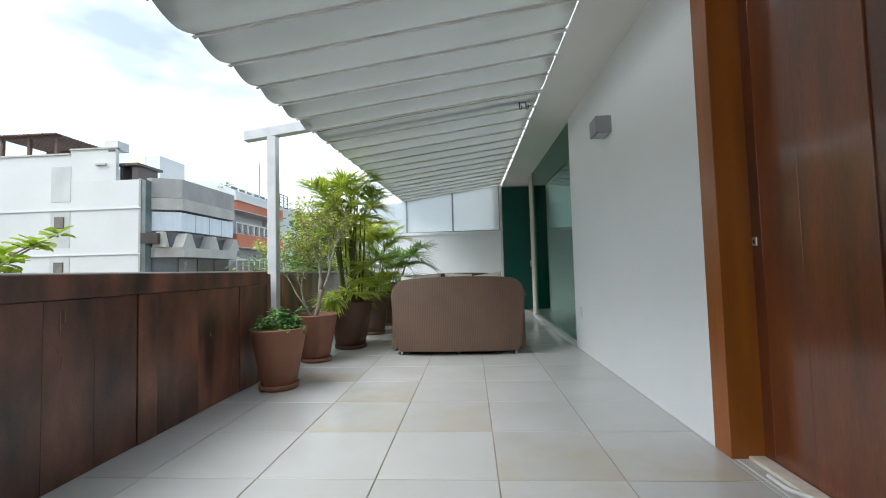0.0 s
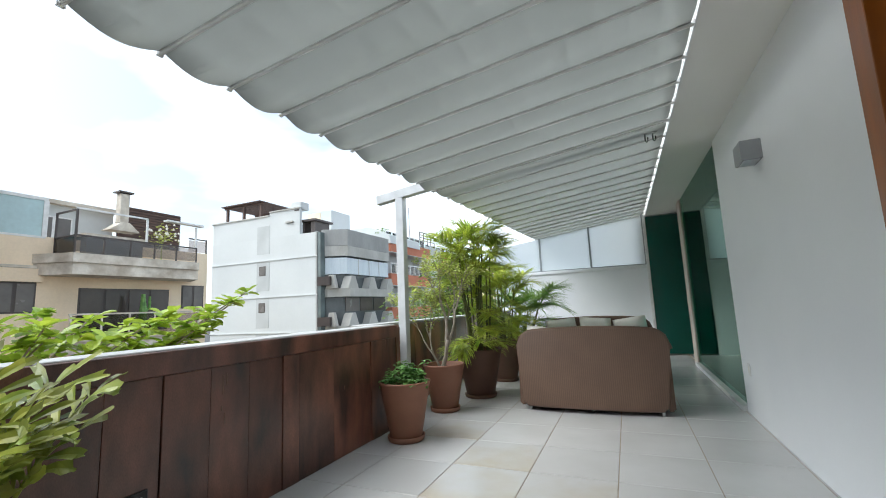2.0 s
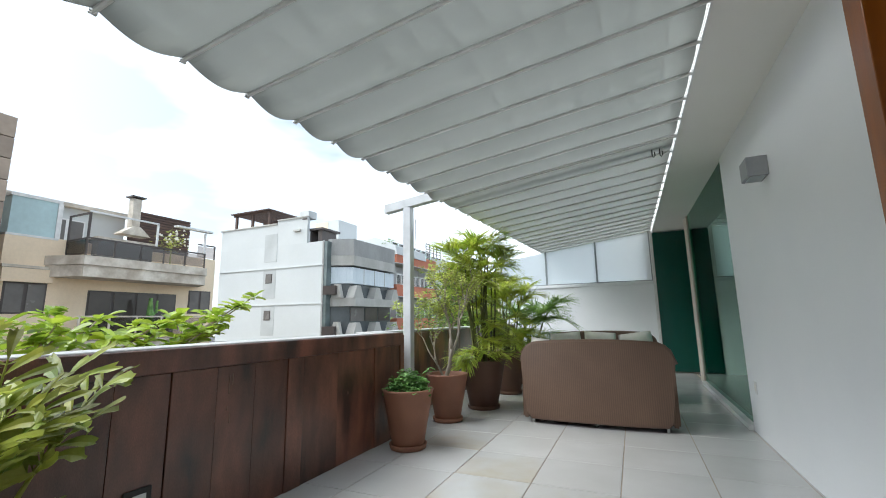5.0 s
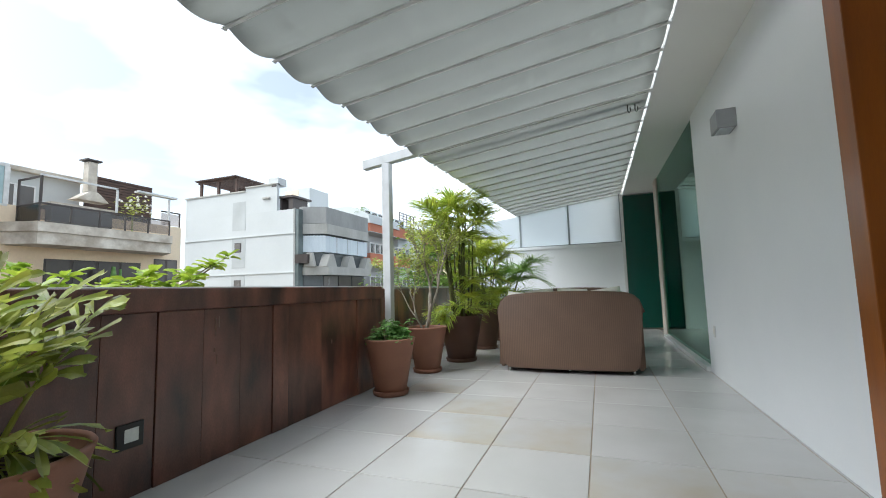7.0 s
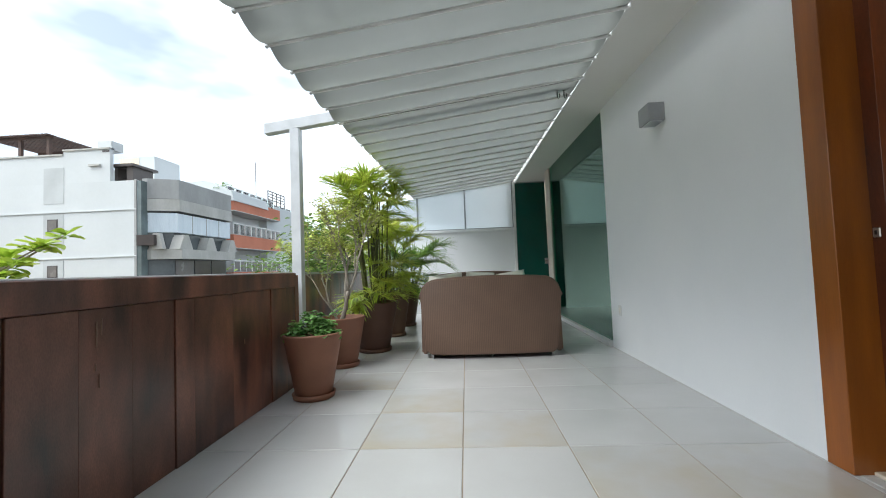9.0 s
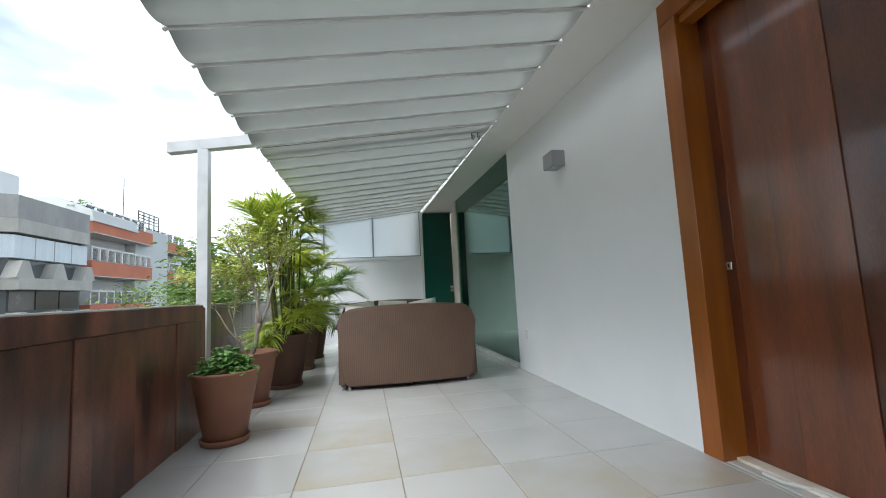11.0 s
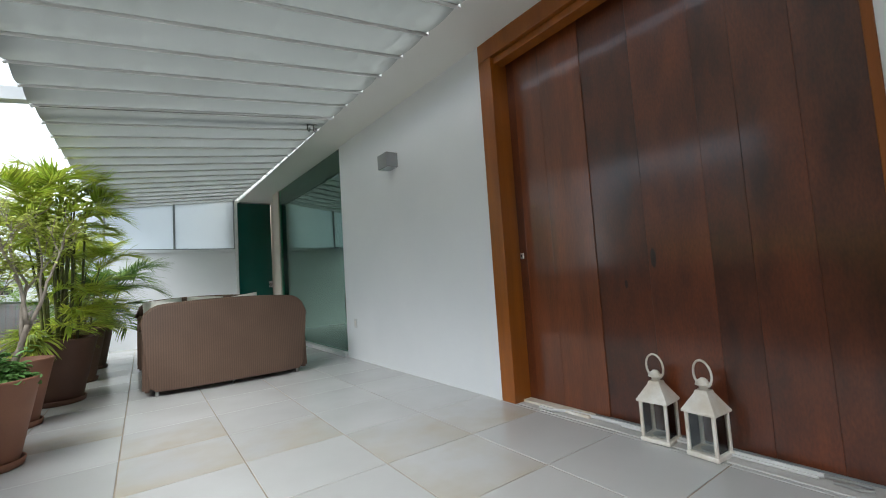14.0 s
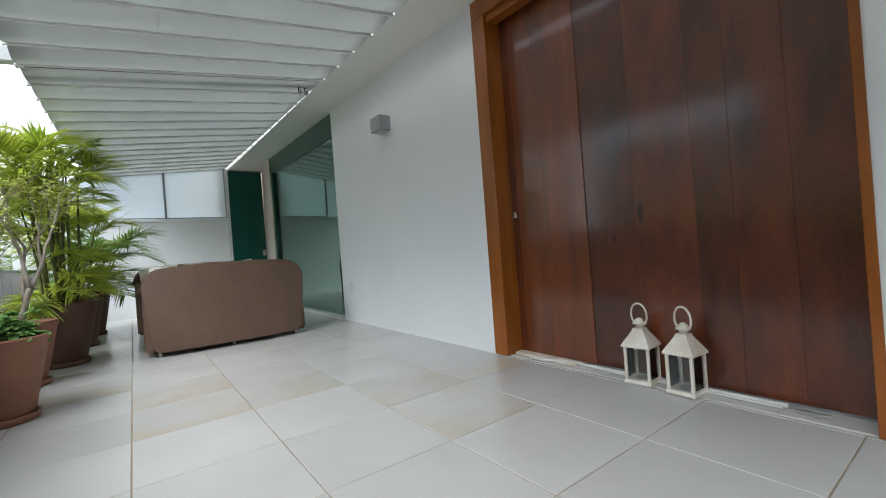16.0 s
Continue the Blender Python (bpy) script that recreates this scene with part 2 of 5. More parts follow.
def box(bm, x0, y0, z0, x1, y1, z1, bevel=0.0, seg=1):
    vs = [bm.verts.new((x, y, z)) for x in (x0, x1) for y in (y0, y1) for z in (z0, z1)]
    faces = [bm.faces.new([vs[i] for i in q]) for q in ((0, 1, 3, 2), (4, 6, 7, 5), (0, 4, 5, 1), (2, 3, 7, 6), (0, 2, 6, 4), (1, 5, 7, 3))]
    if bevel:
        edges = list({e for f in faces for e in f.edges})
        bmesh.ops.bevel(bm, geom=edges, offset=bevel, segments=seg, profile=0.5, affect="EDGES")
    return bm


def B(*a, **k):
    return box(bmesh.new(), *a, **k)


def lathe(bm, profile, seg=32, cx=0.0, cy=0.0):
    """Turned body from (radius, z) pairs; a radius of 0 closes it."""
    rings = []
    for r, z in profile:
        if r <= 1e-6:
            rings.append([bm.verts.new((cx, cy, z))])
        else:
            rings.append([bm.verts.new((cx + r * math.cos(2 * math.pi * k / seg), cy + r * math.sin(2 * math.pi * k / seg), z)) for k in range(seg)])
    for a, b in zip(rings, rings[1:]):
        for k in range(seg):
            q = [a[k % len(a)], a[(k + 1) % len(a)], b[(k + 1) % len(b)], b[k % len(b)]]
            q = list(dict.fromkeys(q))
            if len(q) > 2:
                bm.faces.new(q)
    return bm


def tube(bm, pts, radii, seg=6):
    """A round bar along points, with one radius or one for each point."""
    pts = [Vector(p) for p in pts]
    if not hasattr(radii, "__len__"):
        radii = [radii] * len(pts)
    rings = []
    up = Vector((0.31, 0.17, 0.93))
    for i, p in enumerate(pts):
        d = (pts[min(i + 1, len(pts) - 1)] - pts[max(i - 1, 0)]).normalized()
        a = d.cross(up)
        if a.length < 0.05:
            a = d.cross(Vector((1, 0, 0)))
        a.normalize()
        b = d.cross(a)
        rings.append([bm.verts.new(p + radii[i] * (math.cos(2 * math.pi * k / seg) * a + math.sin(2 * math.pi * k / seg) * b)) for k in range(seg)])
    for r0, r1 in zip(rings, rings[1:]):
        for k in range(seg):
            bm.faces.new((r0[k], r0[(k + 1) % seg], r1[(k + 1) % seg], r1[k]))
    bm.faces.new(rings[0][::-1])
    bm.faces.new(rings[-1])
    return bm


def prism(bm, outline, axis, a, b):
    """Extrudes a closed outline of 2D points along x, y or z from a to b."""
    def at(u, v, w):
        return {"x": (w, u, v), "y": (u, w, v), "z": (u, v, w)}[axis]
    lo = [bm.verts.new(at(u, v, a)) for u, v in outline]
    hi = [bm.verts.new(at(u, v, b)) for u, v in outline]
    bm.faces.new(lo)
    bm.faces.new(hi[::-1])
    k = len(outline)
    for i in range(k):
        bm.faces.new((lo[i], lo[(i + 1) % k], hi[(i + 1) % k], hi[i]))
    return bm


# ---- terrace shell ----
WX = 1.445            # face of the house wall
PX = -1.915           # wooden face of the parapet
YB = 10.39            # back wall
DY0, DY1 = 0.27, 2.50  # door opening
GY0, GY1 = 5.56, 8.88  # glazed opening


def soffit_z(y):
    return 2.876 + 0.019 * (y - 2.5)


bm = bmesh.new()
for a, b, z0, z1 in ((-4.6, DY0, -0.1, 3.4), (DY0, DY1, 2.86, 3.4), (DY1, GY0, -0.1, 3.4), (GY0, GY1, -0.1, 0.05), (GY0, GY1, 3.02, 3.4)):
    box(bm, WX, a, z0, WX + 0.22, b, z1)
solid("wall_east", bm, M_PAINT, "smooth white painted house wall with door and glazing", "wall", kind="structure")
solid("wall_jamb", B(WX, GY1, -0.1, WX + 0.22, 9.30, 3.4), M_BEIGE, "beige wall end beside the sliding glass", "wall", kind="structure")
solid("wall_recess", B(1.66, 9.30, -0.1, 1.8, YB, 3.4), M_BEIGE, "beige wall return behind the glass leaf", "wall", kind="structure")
# South wall is never in view; full height only to block light from behind.
solid("wall_south", B(-2.6, -4.8, -0.1, WX + 0.2, -4.6, 3.2), M_PAINT, "unseen white end wall, raised to block light", "wall", kind="structure")

bm = bmesh.new()
vs = []
for y in (-4.6, YB):
    for x, dz in ((0.93, 0.0), (1.70, 0.0), (1.70, 0.25), (0.93, 0.25)):
        vs.append(bm.verts.new((x, y, soffit_z(y) + dz)))
for i in range(4):
    bm.faces.new((vs[i], vs[(i + 1) % 4], vs[4 + (i + 1) % 4], vs[4 + i]))
bm.faces.new(vs[:4]), bm.faces.new(vs[4:][::-1])
solid("ceiling", bm, M_SOFFIT, "off-white painted soffit along the house wall", "ceiling", kind="structure")

# back wall with its band of frosted panes
back = thing("wall_back", "white low wall topped by frosted glass panes", "wall", kind="structure")
part("wall_body", B(-2.6, YB, -0.1, 0.87, YB + 0.15, 1.945), M_PAINT, back)
bm = bmesh.new()
box(bm, -2.6, YB - 0.03, 1.88, 0.87, YB + 0.17, 1.95, 0.004)
part("window_sill", bm, M_PAINT, back)


def awning_line(x, y):
    """Height of the awning ribs at a place."""
    rise = 0.024 * (y - 4.39) if y < 4.39 else 0.036 * (y - 4.39)
    return 2.54 + rise + 0.130 * (x + 1.52)


edges = [-2.58, -1.44, -0.285, 0.87]
for a, b in zip(edges, edges[1:]):
    za, zb = awning_line(a, YB) - 0.01, awning_line(b, YB) - 0.01
    part("pane", prism(bmesh.new(), ((a + 0.02, 1.97), (b - 0.02, 1.97), (b - 0.02, zb), (a + 0.02, za)), "y", YB + 0.045, YB + 0.055), M_FROST, back, "milky frosted glass pane")
for x in edges:
    part("mullion", B(x - 0.018, YB + 0.02, 1.95, x + 0.018, YB + 0.08, awning_line(x, YB) + 0.02, 0.003), M_ALU, back)
part("rail", B(-2.6, YB + 0.02, 1.95, 0.87, YB + 0.08, 1.972, 0.003), M_ALU, back)

# deep green glass leaf closing the passage at the far corner
leaf = thing("door_2", "deep green tempered glass door leaf, closed", "door", kind="structure")
part("pane", B(0.93, YB - 0.03, 0.03, 1.64, YB - 0.018, 3.02), M_DARKGREEN, leaf)
part("frame_post", B(0.87, YB - 0.05, 0.0, 0.925, YB + 0.1, 3.05, 0.004), M_RIB, leaf)
part("frame_rail", B(0.925, YB - 0.05, 3.005, 1.66, YB + 0.02, 3.05, 0.004), M_ALU, leaf)
part("lock", B(1.56, YB - 0.07, 1.05, 1.63, YB - 0.03, 1.19, 0.006), M_STEEL, leaf, "small steel lock plate")
# Passage is added backing behind the leaf; lid left off to let light in.
solid("wall_passage", B(0.8, 11.2, -0.1, 1.9, 11.3, 3.3), M_BEIGE, "plain end wall of the passage added behind the leaf", "wall", kind="structure")
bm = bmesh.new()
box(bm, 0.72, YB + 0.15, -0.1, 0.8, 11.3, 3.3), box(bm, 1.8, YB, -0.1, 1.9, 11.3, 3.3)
solid("wall_passage_sides", bm, M_BEIGE, "plain side walls of the added passage, no lid", "wall", kind="structure")

# parapet: planks on the terrace side, pale cap
par = thing("parapet", "dark brown wooden plank parapet with pale cap", "parapet", kind="structure")
bm = bmesh.new()
box(bm, -2.15, -4.6, -0.1, PX - 0.025, 4.16, 1.02)
box(bm, -2.48, 4.16, -0.1, -2.30, YB, 1.02)
box(bm, -2.48, 4.08, -0.1, -2.15, 4.16, 1.02)
part("wall_core", bm, M_PLANK, par)
bm = bmesh.new()
box(bm, -2.19, -4.6, 1.02, PX - 0.03, 4.18, 1.05, 0.005)
box(bm, -2.52, 4.18, 1.02, -2.28, YB, 1.05, 0.005)
part("cap", bm, M_CAP, par, "pale weathered stone cap")
part("top_board", B(PX - 0.025, -4.6, 0.915, PX + 0.012, 4.14, 1.042, 0.004), M_PLANK, par)
seams = [-4.6, -3.9, -3.3, -2.8, -2.2, -1.7, -1.1, -0.5, 0.1, 0.55, 1.00, 1.386, 1.665, 1.947, 2.231, 2.525, 2.687, 3.101, 3.659, 3.95, 4.14]
for i, (a, b) in enumerate(zip(seams, seams[1:])):
    dx = 0.004 * ((i * 7) % 3)
    part("plank", B(PX - 0.025, a + 0.002, 0.0, PX - dx, b - 0.002, 0.912, 0.002), M_PLANK, par)
part("end_post", B(-2.15, 4.165, 0.0, PX - 0.01, 4.25, 1.02, 0.004), M_PLANK, par)
for k in range(12):
    a = 4.30 + 0.49 * k
    part("plank", B(-2.30, a, 0.0, -2.275, a + 0.484, 1.01, 0.003), M_PLANK, par)

# recessed step light in the parapet
stp = thing("step_light", "small square recessed step light in dark frame", "lamp", pose(PX, 1.545, 0.315))
part("frame", B(-0.01, -0.072, -0.072, 0.004, 0.062, 0.052, 0.003), M_BLACK, stp)
part("lens", B(0.004, -0.036, -0.040, 0.008, 0.034, 0.026, 0.002), pbr("step_lens", (0.75, 0.77, 0.75), None, 5, 60, 0.2), stp, "pale glass lens")

# white post and beam that carry the awning
post = thing("awning_post", "white square aluminium post with cantilever beam", "post", pose(-2.065, 4.61, 0))
part("post", B(-0.05, -0.05, 0.0, 0.05, 0.05, 2.57, 0.004), M_POST, post)
part("beam", prism(bmesh.new(), ((-0.32, 2.53), (-0.32, 2.635), (2.9, 2.635 + 3.22 * 0.122), (2.9, 2.53 + 3.22 * 0.122)), "y", -0.05, 0.05), M_POST, post)
for y, z, h in ((2.030, 0.80, 0.11), (2.055, 0.83, 0.07), (2.025, 0.66, 0.03), (2.045, 0.60, 0.06), (3.24, 0.56, 0.03)):
    bm_scratch = B(PX - 0.004, y - 0.0011, z - h / 2, PX + 0.0008, y + 0.0011, z + h / 2)
    part("scratch", bm_scratch, pbr("bare_wood", (0.32, 0.21, 0.16), None, 20, 80, 0.7), par, "thin pale scratch")

# ---- retractable awning: sagging cloth between ribs ----
def awning(label, ribs, sag, x_out, x_in):
    aw = thing("awning", label, "awning")
    for a, b in zip(ribs, ribs[1:]):
        bm = bmesh.new()
        rows = []
        for i in range(13):
            u = i / 12
            y = a + (b - a) * u
            row = []
            for j in range(15):
                x = x_out + (x_in - x_out) * j / 14
                wob = 0.004 * noise.noise((x * 2.2, y * 3.1, 4.0))
                row.append(bm.verts.new((x, y, awning_line(x, y) + 0.008 - sag * (1 - 0.045 * j) * math.sin(math.pi * u) + wob)))
            rows.append(row)
        for r0, r1 in zip(rows, rows[1:]):
            for j in range(14):
                bm.faces.new((r0[j], r0[j + 1], r1[j + 1], r1[j]))
        bmesh.ops.solidify(bm, geom=bm.faces[:], thickness=0.003)
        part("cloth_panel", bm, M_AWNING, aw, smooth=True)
    for y in ribs:
        p0 = (x_out - 0.012, y, awning_line(x_out, y) - 0.004)
        p1 = (x_in + 0.012, y, awning_line(x_in, y) - 0.004)
        part("rib", tube(bmesh.new(), (p0, p1), 0.0125, 8), M_RIB, aw, "thin white aluminium rib")
        for x in (x_out - 0.012, x_in + 0.012):
            part("clip", B(x - 0.008, y - 0.016, awning_line(x, y) - 0.014, x + 0.008, y + 0.016, awning_line(x, y) + 0.018, 0.003), M_RIB, aw)
    return aw


# Ribs below y = 0.9 are unseen, run on to shade the near terrace.
ribs_near = [4.39 - 0.384 * k for k in range(24)][::-1]
ribs_far = [4.43] + [4.87 + 0.43 * k for k in range(14)]
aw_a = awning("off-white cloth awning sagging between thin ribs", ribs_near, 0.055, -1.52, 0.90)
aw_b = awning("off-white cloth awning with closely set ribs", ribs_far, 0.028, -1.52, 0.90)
# The dark gap between the two awnings is drawn as a black strip.
part("end_bar", B(-1.5, 4.398, -0.040, 0.88, 4.422, -0.026), M_BLACK, aw_a, "black strip drawn for the dark gap between awnings", m=Matrix.Translation((0, 0, 2.54 + 0.130 * 1.52)) @ Matrix.Rotation(-math.atan(0.130), 4, "Y") @ Matrix.Translation((0, 0, 0.03)))
# Added strip that narrows the gap at the soffit and cuts leaking light.
bm = bmesh.new()
rows = []
for y in (-4.6, 4.39, YB):
    rows.append([bm.verts.new((x, y, z)) for x, z in ((0.932, soffit_z(y) - 0.022), (0.944, soffit_z(y) - 0.022), (0.944, soffit_z(y) - 0.003), (0.932, soffit_z(y) - 0.003))])
for r0, r1 in zip(rows, rows[1:]):
    for i in range(4):
        bm.faces.new((r0[i], r0[(i + 1) % 4], r1[(i + 1) % 4], r1[i]))
bm.faces.new(rows[0]), bm.faces.new(rows[-1][::-1])
part("edge_rail", bm, M_RIB, aw_a, "white strip added to cut light through the gap")
latch = thing("awning_latch", "two small dark latch hooks under the awning", "latch", pose(0.755, 4.66, 2.815))
for dx in (-0.04, 0.03):
    bm = bmesh.new()
    tube(bm, [(dx, 0, 0.03), (dx, 0, -0.04), (dx + 0.012, 0, -0.058), (dx + 0.024, 0, -0.04), (dx + 0.024, 0, -0.005)], 0.006, 6)
    part("hook", bm, M_BLACK, latch)
part("plate", B(-0.06, -0.02, 0.025, 0.07, 0.02, 0.032, 0.002), M_STEEL, latch)

# ---- house door: sliding leaves in an orange wood frame ----
M_KNOT = pbr("dark_knot", (0.022, 0.008, 0.006), None, 20, 60, 0.3, coat=0.8)
door = thing("door_1", "tall reddish brown wooden sliding door, closed", "door", kind="structure")
part("jamb", B(WX - 0.014, 2.36, 0.004, WX + 0.20, DY1 + 0.004, 2.72, 0.003), M_FRAME, door, "orange varnished wood jamb")
part("jamb", B(WX - 0.014, DY0 - 0.004, 0.004, WX + 0.20, 0.302, 2.72, 0.003), M_FRAME, door, "orange varnished wood jamb")
part("header", B(WX - 0.014, DY0 - 0.004, 2.722, WX + 0.20, DY1 + 0.004, 2.872, 0.003), M_FRAME, door, "orange varnished wood header")
part("header_board", B(WX + 0.02, 0.315, 2.665, WX + 0.12, 2.36, 2.72, 0.003), M_FRAME, door, "orange varnished wood board")
lf = thing("leaf", "", "")
lf.parent = door
lr = thing("leaf", "", "")
lr.parent = door
for q in (lf, lr):
    for key in ("label", "category"):
        if key in q:
            del q[key]
# Edge stile takes the darker wood, with the jamb's shade in its colour.
for a, b, mat in ((1.675, 2.03, M_DOOR_RED), (2.03, 2.285, M_DOOR_RED), (2.285, 2.38, M_DOOR)):
    part("plank", B(1.600, a + 0.0003, 0.022, 1.640, b - 0.0003, 2.71, 0.0008), mat, lf)
for a, b, dx in ((0.30, 0.555, 0.0), (0.555, 0.80, 0.0), (0.80, 0.985, 0.001), (0.985, 1.33, 0.0), (1.33, 1.685, 0.0)):
    part("plank", B(1.609 - dx, a + 0.0003, 0.022, 1.650, b - 0.0003, 2.71, 0.0008), M_DOOR, lr)
for y, z, ry, rz in ((1.299, 1.022, 0.016, 0.058), (1.484, 0.872, 0.010, 0.026)):
    bm = bmesh.new()
    bmesh.ops.create_circle(bm, cap_ends=True, segments=14, radius=1.0)
    part("knot", bm, M_KNOT, lr, "dark knot mark", m=Matrix.Translation((1.6082, y, z)) @ Matrix.Rotation(radians(90), 4, "Y") @ Matrix.Diagonal((rz, ry, 1, 1)))
lk = part("lock", B(1.592, 2.315, 1.095, 1.601, 2.352, 1.142, 0.004), M_STEEL, door, "small square steel lock")
part("keyhole", B(1.590, 2.328, 1.108, 1.593, 2.340, 1.128, 0.001), M_BLACK, lk)
sill = thing("door_sill", "pale stone door sill with sliding track", "sill", kind="structure")
part("slab", B(WX + 0.015, DY0, -0.02, 1.72, DY1, 0.006, 0.002), pbr("sill_stone", (0.60, 0.59, 0.57), None, 5, 80, 0.4), sill)
part("track", B(1.615, 0.315, 0.006, 1.625, 2.36, 0.016, 0.002), M_ALU, sill)
part("track", B(1.628, 0.315, 0.006, 1.636, 2.36, 0.016, 0.002), M_ALU, sill)
part("board", B(1.515, 1.78, 0.006, 1.596, 2.358, 0.024, 0.003), M_LANTERN, sill, "loose pale wooden strip")

# crank rod lying on the sill
rod = thing("crank_rod", "white awning crank rod lying on the door sill", "rod", pose(1.555, 0, 0.018))
bm = bmesh.new()
tube(bm, [(-0.075, 2.16, 0), (-0.08, 2.05, 0), (-0.015, 1.94, 0), (-0.008, 1.80, 0), (0.0, 1.2, 0), (0.005, 0.62, 0)], 0.0105, 8)
part("shaft", bm, M_RIB, rod)
bm = bmesh.new()
tube(bm, [(-0.03, 1.55, 0), (-0.03, 0.63, 0)], 0.007, 8)
part("second_shaft", bm, M_RIB, rod)
bm = bmesh.new()
tube(bm, [(0.005, 0.62, 0), (0.01, 0.52, 0), (0.0, 0.47, 0), (-0.03, 0.46, 0), (-0.045, 0.50, 0), (-0.04, 0.58, 0)], 0.007, 8)
part("hook", bm, M_STEEL, rod, "grey steel hook")

# ---- glazing and the dim room behind it ----
glz = thing("window_1", "large green tinted fixed and sliding glass", "window", kind="structure")
for x, a, b in ((1.465, GY0, GY1),):
    part("pane", prism(bmesh.new(), ((a, 0.06), (b, 0.06), (b, soffit_z(b) - 0.004), (a, soffit_z(a) - 0.004)), "x", x, x + 0.01), M_GREEN, glz)
part("floor_rail", B(1.40, GY0, 0.0, 1.58, GY1, 0.055, 0.003), M_RIB, glz, "white aluminium floor rail")
part("top_rail", prism(bmesh.new(), ((GY0, soffit_z(GY0) - 0.028), (GY1, soffit_z(GY1) - 0.028), (GY1, soffit_z(GY1) - 0.003), (GY0, soffit_z(GY0) - 0.003)), "x", 1.515, 1.54), M_RIB, glz)
part("edge_strip", B(1.478, 8.39, 0.06, 1.492, 8.41, 2.92, 0.002), M_ALU, glz)
bm = bmesh.new()
M_ROOM = pbr("room_paint", (0.78, 0.78, 0.75), None, 1.5, 80, 0.7, grain=0.02)
# Far wall is left open from 0.3 to 2.7, added to brighten the room.
box(bm, 1.665, 4.9, -0.1, 5.5, 5.0, 2.95), box(bm, 5.5, 4.9, -0.1, 5.6, 9.2, 0.3), box(bm, 5.5, 4.9, 2.7, 5.6, 9.2, 2.95), box(bm, 1.665, 9.05, -0.1, 5.5, 9.15, 2.95)
solid("wall_room", bm, M_ROOM, "plain pale walls of the room behind the glass", "wall", kind="structure")
solid("ceiling_room", B(1.665, 4.9, 2.96, 5.6, 9.2, 3.05), M_ROOM, "plain ceiling of the room behind the glass", "ceiling", kind="structure")
solid("floor_room", B(1.60, 4.9, -0.1, 5.6, 9.2, 0.03), pbr("room_floor", (0.42, 0.38, 0.33), None, 1.5, 50, 0.35), "pale smooth floor of the room behind the glass", "floor", kind="structure")


def pillow(bm, cx, cy, cz, w, d, h, n=10, p=2.6):
    """A soft stuffed block with rounded, pinched edges."""
    grid = {}
    for side in (1, -1):
        for i in range(n + 1):
            for j in range(n + 1):
                u, v = 2 * i / n - 1, 2 * j / n - 1
                e = max(0.0, (1 - abs(u) ** p) * (1 - abs(v) ** p)) ** 0.5
                key = (side if 0 < i < n and 0 < j < n else 0, i, j)
                if key not in grid:
                    grid[key] = bm.verts.new((cx + u * w / 2, cy + v * d / 2, cz + side * e * h / 2 + 0.006 * noise.noise((u * 2, v * 2, cx))))
    for side in (1, -1):
        for i in range(n):
            for j in range(n):
                q = [grid[(side if 0 < a < n and 0 < b < n else 0, a, b)] for a, b in ((i, j), (i + 1, j), (i + 1, j + 1), (i, j + 1))]
                bm.faces.new(q if side > 0 else q[::-1])
    return bm


M_BED = pbr("grey_bedding", (0.20, 0.20, 0.21), None, 4, 200, 0.9)
ch = thing("room_sofa", "grey upholstered sofa with dark cushions behind green glass", "sofa", pose(2.30, 8.15, 0.03))
part("seat", B(-0.45, -0.78, 0.08, 0.45, 0.78, 0.44, 0.06, seg=3), M_BED, ch)
part("backrest", B(0.24, -0.78, 0.40, 0.46, 0.78, 0.84, 0.06, seg=3), M_BED, ch)
for y in (-0.86, 0.78):
    part("armrest", B(-0.45, y, 0.0, 0.46, y + 0.16, 0.60, 0.05, seg=3), M_BED, ch)
M_CUSH_DK = pbr("dark_cloth", (0.05, 0.05, 0.055), None, 4, 200, 0.9)
for y, tilt in ((-0.50, 12), (-0.05, -8)):
    part("cushion", pillow(bmesh.new(), 0, 0, 0, 0.48, 0.48, 0.16), M_CUSH_DK, ch, "dark grey cushion", smooth=True, m=pose(0.12, y, 0.66, 72, 0, 90 + tilt))

# ---- wall sconce and socket ----
sc = thing("wall_sconce", "grey square up-and-down wall sconce", "wall lamp", pose(WX, 4.03, 2.31))
bm = bmesh.new()
box(bm, -0.14, -0.105, -0.078, 0.0, 0.105, 0.078, 0.004)
part("housing", bm, M_SCONCE, sc)
part("diffuser", B(-0.12, -0.088, -0.082, -0.015, 0.088, -0.0785, 0.001), M_FROST, sc, "frosted glass lower cover")
sk = thing("wall_socket", "white plastic socket plate low on the wall", "socket", pose(WX, 5.255, 0.47))
part("plate", B(-0.008, -0.04, -0.06, 0.0, 0.04, 0.06, 0.003), M_RIB, sk)
part("insert", B(-0.011, -0.022, -0.03, -0.008, 0.022, 0.03, 0.002), M_CUSHION, sk)


